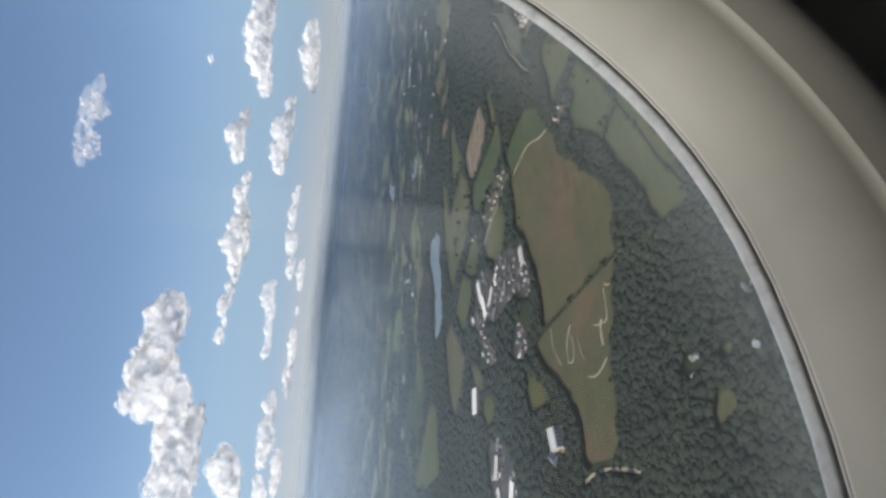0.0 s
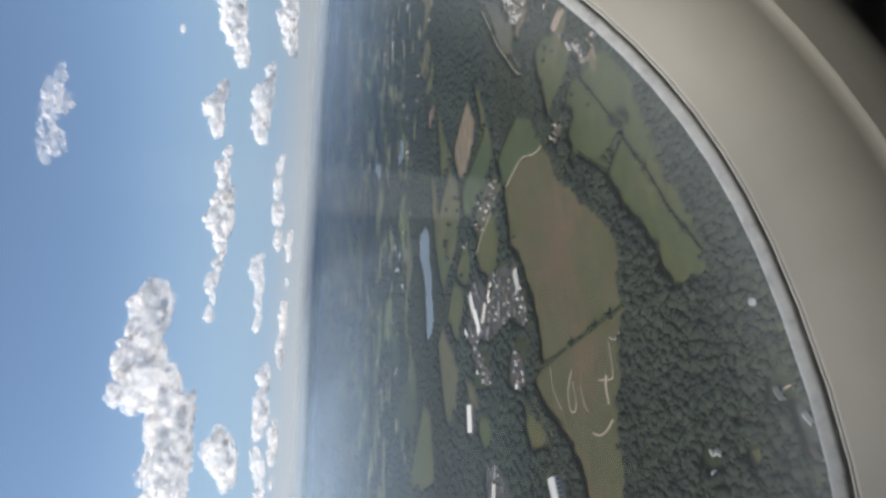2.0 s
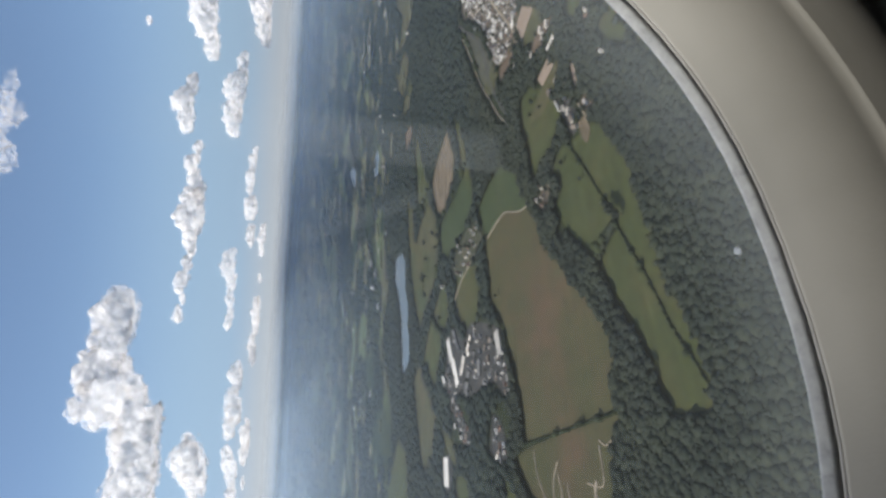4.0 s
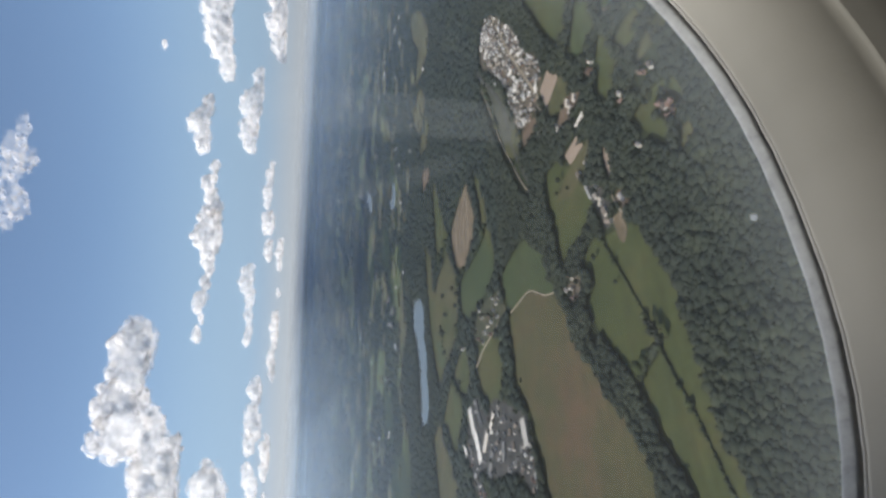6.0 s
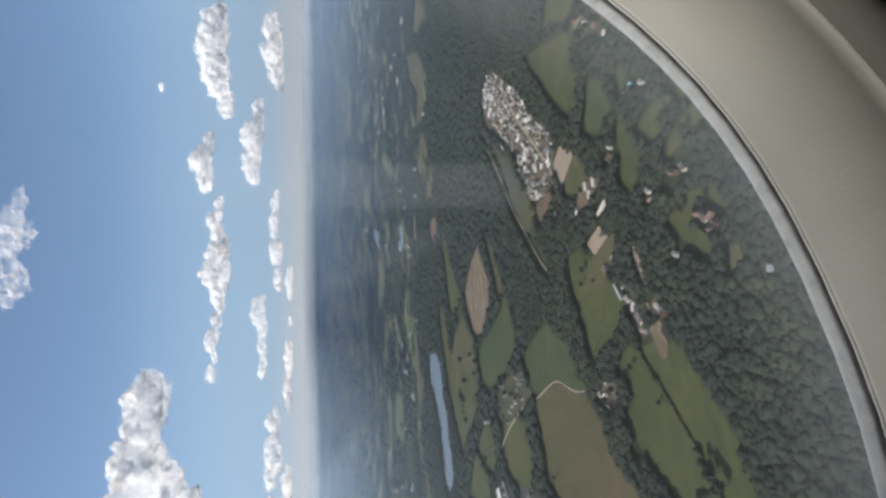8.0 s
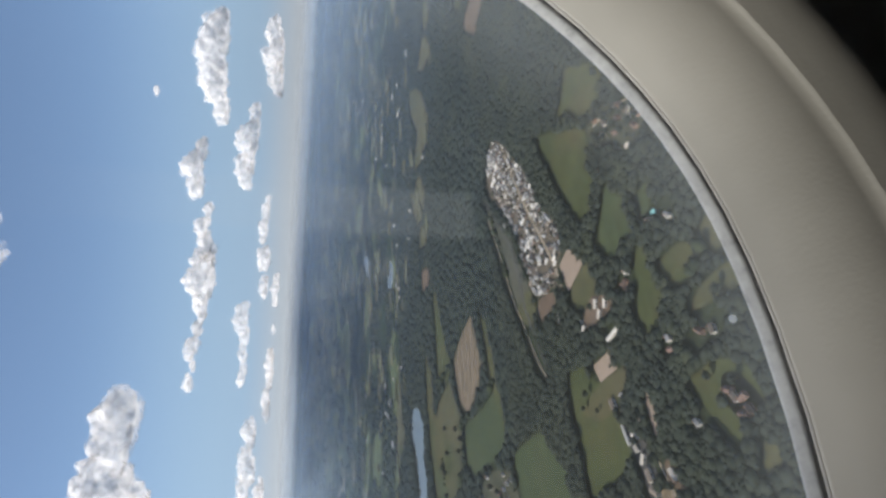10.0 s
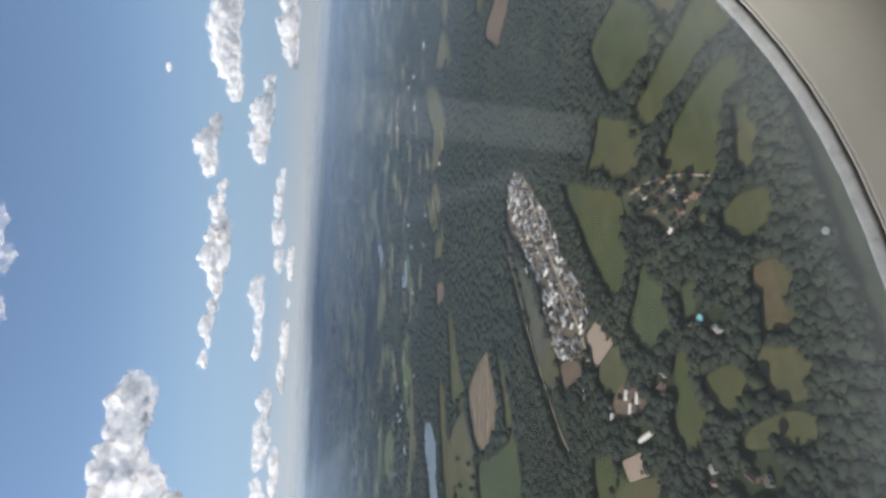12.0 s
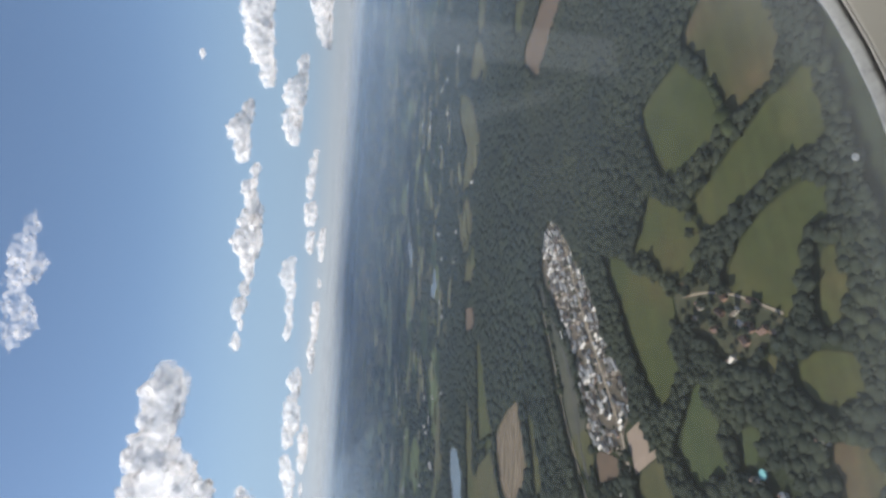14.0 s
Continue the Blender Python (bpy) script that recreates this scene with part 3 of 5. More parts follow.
field("field", "small garden lawn behind houses", M_DULL, [(-250, 611), (-235, 606), (-236, 599), (-252, 604)])
field("field", "green pasture between thick hedges", M_GRASS, [(-238, 771), (-232, 757), (-222, 742), (-220, 729), (-216, 713), (-224, 708), (-239, 710), (-253, 708), (-262, 707), (-272, 715), (-276, 733), (-282, 751), (-283, 766), (-270, 770), (-253, 771)])
field("field", "reddish brown stubble field", M_BROWN, [(-200, 801), (-213, 791), (-228, 785), (-231, 775), (-218, 754), (-218, 738), (-216, 723), (-211, 709), (-204, 711), (-190, 711), (-179, 711), (-173, 722), (-172, 734), (-172, 750), (-172, 770)])
field("field", "long green pasture with a brown patch", M_GRASS, [(-216, 697), (-199, 701), (-186, 706), (-174, 705), (-164, 708), (-160, 702), (-161, 686), (-160, 673), (-166, 670), (-176, 672), (-190, 673), (-208, 670), (-221, 668), (-227, 664), (-243, 669), (-252, 683), (-245, 688), (-230, 691)])
field("field", "wide green pasture beside the hamlet", M_GRASS, [(-221, 652), (-204, 659), (-186, 661), (-174, 660), (-168, 652), (-171, 642), (-182, 642), (-189, 632), (-193, 622), (-198, 610), (-206, 608), (-218, 615), (-226, 624), (-235, 631), (-234, 641)])
field("field", "green strip of pasture beyond a hedge", M_GRASS, [(-179, 631), (-172, 630), (-171, 619), (-174, 602), (-182, 599), (-187, 603), (-185, 614)])
field("field", "green meadow beside the hamlet", M_GRASS, [(-290, 710), (-281, 706), (-271, 694), (-259, 687), (-250, 672), (-247, 668), (-251, 660), (-259, 651), (-275, 651), (-288, 658), (-294, 670), (-308, 680), (-317, 679), (-313, 685), (-300, 695)])
field("field", "bare orange-brown ploughed strip", M_BARE, [(-374, 958), (-398, 947), (-423, 935), (-449, 924), (-464, 941), (-486, 972), (-483, 987), (-454, 992), (-425, 1002)])
field("field", "green strip beside the ploughed land", M_GRASS, [(-499, 1076), (-464, 1040), (-476, 1028), (-498, 1020), (-511, 1044)])
field("field", "long winding pale green field in the far woods", M_DULL, [(-805, 1165), (-741, 1117), (-699, 1046), (-688, 991), (-697, 969), (-762, 967), (-806, 976), (-795, 1005), (-764, 1038), (-809, 1110)])
field("field", "far pale green clearing in the woods", M_DULL, [(-799, 959), (-760, 946), (-740, 891), (-771, 869), (-806, 870), (-811, 904)])
field("field", "far pale strip field", M_DULL, [(-692, 1182), (-656, 1153), (-642, 1103), (-669, 1102), (-689, 1111), (-738, 1144), (-712, 1171)])
field("field", "thin far pale strip", M_DULL, [(-636, 1100), (-628, 1089), (-656, 1074), (-670, 1067), (-666, 1092)])
field("field", "small far green clearing", M_DULL, [(-787, 857), (-762, 851), (-748, 809), (-805, 828)])
field("field", "small tan clearing in the woods", M_BARE, [(-797, 788), (-751, 772), (-752, 746), (-796, 750)])
field("field", "far pale strip at the edge of the woods", M_DULL, [(-660, 1236), (-624, 1199), (-637, 1170), (-665, 1165), (-678, 1208)])
field("field", "ring of worn grass round a ruined farmstead", M_GRASS, [(-236, 460), (-226, 463), (-213, 459), (-202, 453), (-200, 445), (-202, 437), (-206, 445), (-213, 454), (-222, 455), (-228, 445), (-222, 438), (-217, 430), (-219, 424), (-225, 424), (-234, 435), (-242, 450), (-244, 460)])
field("field", "small worn paddock near the farmstead", M_DULL, [(-209, 424), (-200, 421), (-203, 414), (-212, 408), (-214, 415)])
field("field", "far green field below the woods", M_GRASS, [(-952, 303), (-899, 270), (-895, 209), (-899, 177), (-996, 171), (-1084, 194), (-1084, 212), (-1040, 242), (-998, 270)])
field("field", "small tan plot between sheds", M_DULL, [(-700, 276), (-662, 257), (-643, 222), (-666, 230), (-687, 250)])
field("field", "lens-shaped paddock between the estates", M_GRASS, [(-645, 215), (-614, 205), (-616, 181), (-641, 176), (-658, 200)])
field("field", "olive paddock beside the brown field", M_GRASS, [(-505, 199), (-486, 183), (-471, 170), (-461, 156), (-454, 148), (-480, 154), (-507, 156), (-511, 174)])
field("field", "green field between the village and the estate", M_GRASS, [(-562, 428), (-533, 410), (-522, 382), (-540, 364), (-567, 356), (-584, 372), (-593, 401), (-588, 424)])
field("field", "small green field by the lake", M_GRASS, [(-774, 566), (-699, 505), (-708, 480), (-738, 470), (-766, 518)])
field("field", "small green strip by the lake", M_LUSH, [(-779, 491), (-728, 462), (-733, 435), (-770, 448)])
field("field", "small green field beside the estate", M_GRASS, [(-677, 412), (-657, 436), (-633, 439), (-630, 403), (-654, 382), (-680, 398)])
field("field", "small clearing in the woods", M_DULL, [(-252, 93), (-240, 89), (-238, 81), (-248, 78), (-258, 74), (-260, 82)])
field("field", "small ragged clearing in the woods", M_DULL, [(-241, 130), (-234, 127), (-238, 122), (-243, 125)])
field("field", "small ragged clearing in the woods", M_DULL, [(-241, 112), (-232, 112), (-234, 104), (-242, 105)])
field("lake", "long grey-blue lake reflecting the sky", M_WATER, [(-921, 604), (-862, 592), (-838, 560), (-844, 514), (-836, 482), (-846, 464), (-838, 430), (-840, 403), (-896, 380), (-908, 407), (-904, 447), (-899, 488), (-914, 533), (-934, 566)], 0.1, category="lake")
field("pond", "small pale pond in dark woods", M_WATER, [(-1058, 945), (-1043, 900), (-1077, 878), (-1115, 905), (-1111, 938)], 0.1, category="pond")
PARK = [(-457, 768), (-429, 755), (-410, 726), (-403, 709), (-385, 691), (-381, 670), (-370, 656), (-372, 642), (-360, 629), (-348, 612), (-342, 600), (-340, 588), (-357, 579), (-358, 568), (-356, 556), (-371, 566), (-394, 568), (-411, 579), (-409, 597), (-419, 618), (-418, 636), (-430, 656), (-443, 677), (-464, 702), (-478, 720), (-475, 743)]
field("park_ground", "brown gravel ground of the mobile home park", M_YARD, PARK, 0.15, category="yard")
field("arena", "pale sand riding arena", M_SAND, [(-309, 496), (-307, 483), (-329, 481), (-334, 493)], 0.25, 0, category="riding arena")
field("arena", "long narrow strip of pale sand beside barns", M_SAND, [(-283, 463), (-280, 461), (-280, 454), (-279, 445), (-278, 440), (-281, 438), (-284, 440), (-285, 450), (-285, 457)], 0.25, 0, category="riding arena")
field("arena", "tan sand riding arena by the park", M_SAND, [(-336, 582), (-319, 562), (-348, 552), (-354, 576)], 0.25, 0, category="riding arena")
field("yard", "tan earth yard by the park", M_BARE, [(-399, 568), (-372, 563), (-362, 554), (-397, 546), (-404, 558)], 0.2, 1, category="yard")
field("field", "worn olive field below the sand arena", M_DULL, [(-344, 552), (-317, 561), (-309, 546), (-308, 534), (-317, 536), (-329, 532), (-339, 532), (-345, 543)])
field("yard", "tan stable yard", M_BARE, [(-329, 531), (-317, 536), (-303, 530), (-296, 526), (-295, 518), (-306, 515), (-318, 516), (-335, 516), (-336, 523)], 0.2, 1, category="yard")
field("yard", "reddish bare yard at the edge of the hamlet", M_BARE, [(-279, 647), (-264, 649), (-257, 648), (-262, 634), (-269, 637), (-272, 643)], 0.2, 1, category="yard")
field("yard", "hamlet gardens and drives among trees", M_GARDEN, [(-280, 644), (-259, 649), (-236, 631), (-218, 619), (-204, 610), (-202, 605), (-214, 604), (-230, 598), (-245, 603), (-255, 613), (-279, 626)], 0.2, 1, category="garden")
field("yard", "village gardens and drives", M_GARDEN, [(-583, 456), (-540, 460), (-508, 453), (-500, 438), (-493, 424), (-516, 424), (-546, 418), (-584, 420), (-605, 437)], 0.2, 1, category="garden")
field("yard", "farm drive and small yard among trees", M_YARD, [(-369, 398), (-348, 399), (-341, 390), (-350, 381), (-362, 382), (-368, 389)], 0.2, 1, category="yard")
field("yard", "worn farmyard among barns", M_WORKS, [(-316, 454), (-303, 448), (-292, 435), (-290, 425), (-293, 410), (-302, 410), (-304, 425), (-310, 436)], 0.2, 1, category="yard")
field("yard", "bare trampled ground beside a track", M_BARE, [(-282, 426), (-273, 427), (-267, 412), (-276, 411), (-282, 418)], 0.2, 1, category="yard")
field("yard", "torn bare strip at the top of the pasture", M_TORN, [(-291, 413), (-281, 413), (-278, 398), (-285, 391), (-290, 398)], 0.2, 1, category="yard")
field("field", "grey scrub along the railway cutting", M_SCRUB, [(-488, 716), (-453, 670), (-431, 636), (-422, 610), (-412, 589), (-426, 575), (-440, 578), (-450, 603), (-459, 635), (-475, 673)])
field("field", "pale scrub at the end of the cutting", M_DULL, [(-446, 579), (-414, 585), (-405, 566), (-411, 551), (-425, 555), (-439, 566)])
field("pond", "far pale pond in dark woods", M_WATER, [(-1504, 1255), (-1550, 1200), (-1425, 1065), (-1400, 1110)], 0.1, category="pond")
ESTATE = [(-645, 366), (-606, 372), (-585, 345), (-561, 359), (-513, 342), (-478, 326), (-470, 290), (-472, 262), (-490, 264), (-508, 282), (-545, 286), (-575, 284), (-600, 292), (-640, 296), (-672, 316)]
field("estate_yard", "stained grey yard of the industrial estate", M_WORKS, ESTATE, 0.15, category="yard")
field("yard", "pale gravel forecourt of the big house", M_TRACK, [(-466, 130), (-446, 130), (-440, 106), (-468, 104)], 0.25, 1, category="forecourt")
field("yard", "stained yard of far works buildings", M_WORKS, [(-649, 157), (-612, 160), (-582, 134), (-560, 107), (-571, 85), (-615, 76), (-636, 95)], 0.15, 1, category="yard")
field("yard", "bare ground by a long shed", M_WORKS, [(-705, 240), (-672, 240), (-664, 212), (-690, 200), (-708, 214)], 0.15, 1, category="yard")
field("yard", "grey farmyard in the near woods", M_WORKS, [(-207, 125), (-196, 125), (-190, 114), (-197, 104), (-206, 104), (-207, 115)], 0.2, 1, category="yard")
field("yard", "gardens of a row of small houses", M_WORKS, [(-660, 312), (-640, 306), (-610, 265), (-588, 248), (-602, 236), (-632, 252)], 0.15, 1, category="garden")
field("yard", "gardens of scattered small houses", M_WORKS, [(-523, 257), (-502, 243), (-494, 211), (-519, 212), (-540, 224)], 0.15, 1, category="garden")

strip("lane", "narrow pale lane beside the railway cutting", M_TRACK, [(-487, 695), (-469, 647), (-458, 610), (-446, 579), (-435, 559), (-423, 532), (-413, 514), (-401, 501)], 1.3, clear=2)
strip("railway", "grey railway line in a shallow cutting", M_ASPHALT, [(-494, 725), (-470, 688), (-447, 654), (-435, 625), (-429, 598), (-429, 575), (-423, 561), (-415, 539), (-410, 527), (-400, 507)], 3.0, 0.25, category="railway", clear=2)
strip("park_road", "pale straight road through the mobile home park", M_TRACK, [(-430, 752), (-413, 700), (-402, 669), (-391, 645), (-380, 621), (-371, 601), (-361, 580), (-355, 551)], 2.4, 0.3, clear=0)
for line in ([(-588, 616), (-583, 590), (-589, 565), (-599, 540)], [(-606, 613), (-600, 585), (-610, 556), (-618, 536)], [(-626, 608), (-616, 578), (-628, 548)], [(-644, 598), (-634, 574), (-640, 556)]):
    strip("path", "pale wheel track across the bare earth field", M_TRACK, line, 1.1, 0.3)
strip("path", "winding pale footpath across the meadow", M_TRACK, [(-486, 421), (-472, 422), (-446, 424), (-432, 422), (-420, 414), (-406, 406), (-395, 403), (-383, 402)], 1.0, 0.3)
strip("lane", "pale village lane", M_TRACK, [(-516, 424), (-552, 418), (-578, 413), (-605, 402)], 1.6, 0.3, clear=1)
strip("lane", "short pale farm track", M_TRACK, [(-286, 427), (-280, 411), (-274, 404)], 1.2, 0.3, clear=0)
strip("path", "pale curved dirt track", M_TRACK, [(-442, 211), (-443, 194), (-432, 174)], 0.9, 0.3)
strip("path", "pale looping dirt track", M_TRACK, [(-404, 198), (-417, 186), (-418, 170), (-411, 167), (-404, 174), (-406, 190)], 1.2, 0.3)
strip("path", "pale hooked dirt track", M_TRACK, [(-343, 200), (-344, 179), (-349, 175), (-366, 180)], 1.0, 0.3)
strip("path", "short pale dirt track", M_TRACK, [(-354, 180), (-358, 174), (-358, 161)], 2.4, 0.3)
strip("path", "pale curved dirt track", M_TRACK, [(-388, 148), (-378, 144), (-366, 146), (-357, 151)], 1.2, 0.3)
strip("path", "short pale dirt track", M_TRACK, [(-319, 206), (-334, 197), (-342, 203)], 0.9, 0.3)
strip("path", "short pale dirt track", M_TRACK, [(-394, 183), (-394, 171), (-389, 163)], 0.9, 0.3)
strip("lane", "pale farm drive", M_TRACK, [(-420, 78), (-400, 82), (-370, 78), (-340, 70)], 2.5, 0.3, clear=1)
strip("path", "pale angled wall in the near woods", M_TRACK, [(-211, 128), (-211, 132), (-208, 133), (-203, 133), (-198, 134)], 0.5, 0.3, clear=1)
strip("path", "short pale track in the near woods", M_TRACK, [(-210, 97), (-210, 92), (-208, 88)], 0.5, 0.3, clear=1)
strip("lane", "pale hamlet lane", M_TRACK, [(-272, 640), (-250, 636), (-230, 628), (-205, 612)], 1.2, 0.3)

# ---- haze, imitated by tinted see-through sheets one behind another ----
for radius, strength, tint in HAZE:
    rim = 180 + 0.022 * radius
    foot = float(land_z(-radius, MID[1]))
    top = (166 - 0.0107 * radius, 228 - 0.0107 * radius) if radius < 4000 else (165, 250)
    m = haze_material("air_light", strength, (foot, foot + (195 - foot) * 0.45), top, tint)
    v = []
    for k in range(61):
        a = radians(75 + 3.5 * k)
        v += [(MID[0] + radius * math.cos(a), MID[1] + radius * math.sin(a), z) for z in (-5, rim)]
    tagged(new("backdrop", mesh_of("haze", v, [(2 * k, 2 * k + 2, 2 * k + 3, 2 * k + 1) for k in range(60)], m, True)), "tinted see-through sheet imitating haze over far country", "haze", kind="structure")
# the pale sky along the horizon, painted on a glowing ring all round
m = haze_material("horizon_sky", 0.97, (60, 100), (240, 1700), HORIZON, True)
v = []
for k in range(96):
    a = 2 * math.pi * k / 96
    v += [(MID[0] + 4725 * math.cos(a), MID[1] + 4725 * math.sin(a), z) for z in (-5, 1705)]
tagged(new("backdrop", mesh_of("horizon_sky", v, [(2 * k, (2 * k + 2) % 192, (2 * k + 3) % 192, 2 * k + 1) for k in range(96)], m, True)), "pale hazy sky low over the horizon", "sky", kind="structure")

# small plots that buildings among the trees stand on
for x, y, r in ((-622, 262, 30), (-502, 240, 24), (-266, 112, 9), (-210, 132, 9), (-222, 545, 8), (-236, 552, 7), (-216, 478, 10), (-230, 475, 8), (-368, 538, 6), (-302, 504, 8), (-273, 526, 6), (-224, 541, 6), (-213, 440, 9), (-277, 527, 8), (-340, 352, 6), (-251, 479, 7), (-246, 438, 5), (-222, 476, 8), (-219, 447, 5), (-317, 464, 5)):
    CLEARED.append([(x + r * math.cos(a * 0.785), y + r * 0.8 * math.sin(a * 0.785)) for a in range(8)])

# far fields: pale strips between the woods
far = random.Random(5)
for k in range(380):
    d = far.uniform(1020, 3500)
    a = radians(far.uniform(4, 52))
    x, y = -d * math.cos(a), 250 + d * math.sin(a) + far.uniform(-200, 200)
    w, h, t = far.uniform(5, 22) * d / 1500, far.uniform(9, 42) * d / 1500, radians(far.uniform(-35, 25))
    pts = []
    for u, v in ((-1, -0.8), (0.1, -1), (1, -0.9), (0.8, 0.2), (0.9, 1), (-0.2, 0.9), (-0.9, 0.7)):
        u, v = u * w * far.uniform(0.7, 1.1), v * h * far.uniform(0.7, 1.1)
        pts.append((x + u * math.cos(t) - v * math.sin(t), y + u * math.sin(t) + v * math.cos(t)))
    z = float(land_z(x, y))
    top = max(float(land_z(*p)) for p in pts)
    field("field", "far pale field between dark woods", far.choice((M_DULL, M_GRASS, M_PALE, M_DULL, M_PALE)), pts, top + 1.0)

# ---- woods ----
def plant():
    """Trees on all ground that no plot keeps clear, larger and simpler with distance."""
    kept = []
    for x0, x1, gap in ((-330, -150, 3.6), (-480, -330, 4.2), (-1000, -480, 5.6), (-1900, -1000, 13.0), (-4300, -1900, 34.0)):
        y_lo, y_hi = -20, 620 + 1.3 * abs(x0)
        xs = np.arange(x0, x1, gap)
        ys = np.arange(y_lo, y_hi, gap)
        gx, gy = np.meshgrid(xs, ys)
        gx, gy = gx.ravel(), gy.ravel()
        gx, gy = gx + rng.uniform(-0.45, 0.45, len(gx)) * gap, gy + rng.uniform(-0.45, 0.45, len(gy)) * gap
        keep = (gy > 0.08 * np.abs(gx) - 40) & (gy < 600 + 1.3 * np.abs(gx))
        if x1 > -1000:
            keep &= gy < 1500
        gx, gy = gx[keep], gy[keep]
        free = np.ones(len(gx), bool)
        for poly in CLEARED:
            p = np.asarray(poly)
            near = (gx > p[:, 0].min() - 5) & (gx < p[:, 0].max() + 5) & (gy > p[:, 1].min() - 5) & (gy < p[:, 1].max() + 5)
            if near.any():
                idx = np.where(near)[0]
                for ox, oy in ((0, 0), (1, 0), (-1, 0), (0, 1), (0, -1)) if gap < 12 else ((0, 0),):
                    free[idx] &= ~inside(poly, gx[idx] + ox * 0.55 * gap, gy[idx] + oy * 0.55 * gap)
        gx, gy = gx[free], gy[free]
        if gap > 12:
            open_land = np.array([noise.noise((x / 100, y / 130, 5.0)) for x, y in zip(gx, gy)])
            gx, gy = gx[open_land < 0.1], gy[open_land < 0.1]
        kept.append((gap, gx, gy))
    return kept


for gap, gx, gy in plant():
    n = len(gx)
    gz = land_z(gx, gy)
    r = gap * (rng.uniform(0.85, 1.3, n) if gap < 12 else rng.uniform(0.4, 0.75, n))
    h = np.clip(r * rng.uniform(0.75, 1.15, n), 2.2, 4.4) if gap < 5 else np.clip(r * rng.uniform(0.4, 0.6, n), 1.5, 3.6)
    if gap < 12:
        parts = [clumps(np.stack([gx, gy, gz + h * 0.72], 1), r * 0.95, np.clip(h / r * 0.26, 0.15, 0.28), 1, 0.20)]
        near_by = gx > (-480 if gap < 5 else -500)
        k = int(near_by.sum())
        for _ in range(2 if gap < 5 else 1):
            a, d, q = rng.uniform(0, 6.283, k), r[near_by] * rng.uniform(0.4, 0.95, k), r[near_by] * rng.uniform(0.22, 0.42, k)
            parts.append(clumps(np.stack([gx[near_by] + d * np.cos(a), gy[near_by] + d * np.sin(a), h[near_by] * rng.uniform(0.55, 1.02, k)], 1), q, np.full(k, 0.55), 1, 0.3))
    else:
        parts = [clumps(np.stack([gx, gy, gz + h * 0.3], 1), r, np.clip(h / r * 0.27, 0.14, 0.25), 1, 0.3)]
    off, vs, ts = 0, [], []
    for v, t in parts:
        vs.append(v)
        ts.append(t + off)
        off += len(v)
    me = tri_mesh("woods", np.concatenate(vs), np.concatenate(ts), M_LEAF if gap < 5 else M_FAR_LEAF, True)
    tagged(new("woods", me), "dense dark green broadleaf woodland between fields", "woodland", kind="stuff")


def hedge(label, pts, size, gap, tree_every=0):
    """A field hedge: bushes in a row, some grown into trees."""
    c, r = [], []
    for a, b in zip(pts, pts[1:]):
        a, b = Vector(a), Vector(b)
        steps = max(int((b - a).length / gap), 1)
        for k in range(steps):
            p = a.lerp(b, k / steps)
            big = tree_every and rng.uniform() < 1 / tree_every
            s = size * rng.uniform(0.7, 1.3) * (2.2 if big else 1)
            c.append((p.x + rng.uniform(-0.6, 0.6), p.y + rng.uniform(-0.6, 0.6), s * 0.7))
            r.append(s)
    v, t = clumps(np.array(c), np.array(r), rng.uniform(0.8, 1.1, len(r)), 1, 0.3)
    tagged(new("hedge", tri_mesh("hedge", v, t, M_HEDGE, True)), label, "hedge", kind="stuff")


hedge("long thin dark hedge between two pastures", [(-309, 408), (-296, 380), (-285, 354), (-277, 334), (-274, 320), (-266, 299), (-258, 280), (-249, 248), (-238, 225), (-232, 211)], 1.0, 1.1, 14)
hedge("short bushy hedge joining a tree belt", [(-274, 323), (-286, 320), (-302, 310)], 2.0, 1.8, 5)
hedge("thin dark hedge across a brown field", [(-460, 217), (-382, 216), (-316, 215), (-306, 214)], 1.2, 1.2, 12)
hedge("hedge with round trees between meadows", [(-639, 523), (-642, 505), (-651, 474), (-671, 459)], 2.0, 3.0, 3)
hedge("thick hedge round a bare earth field", [(-677, 585), (-657, 546), (-644, 525), (-561, 524), (-537, 529), (-522, 538)], 1.6, 2.4, 5)
hedge("short hedge by a narrow pasture", [(-675, 599), (-747, 587)], 1.8, 3.0, 4)
hedge("row of round trees in a pasture", [(-747, 500), (-740, 483), (-746, 463)], 2.4, 6.0, 2)
hedge("hedge with small trees along a lane", [(-699, 413), (-679, 394), (-654, 375)], 2.0, 4.0, 3)
hedge("thick hedge between two paddocks", [(-208, 516), (-209, 509), (-221, 505)], 1.7, 1.8, 4)
hedge("thick hedge beside a stubble field", [(-207, 700), (-217, 741)], 2.2, 2.2, 4)
hedge("row of bushes beside the lane", [(-475, 690), (-462, 650), (-452, 610)], 1.4, 4.0, 4)


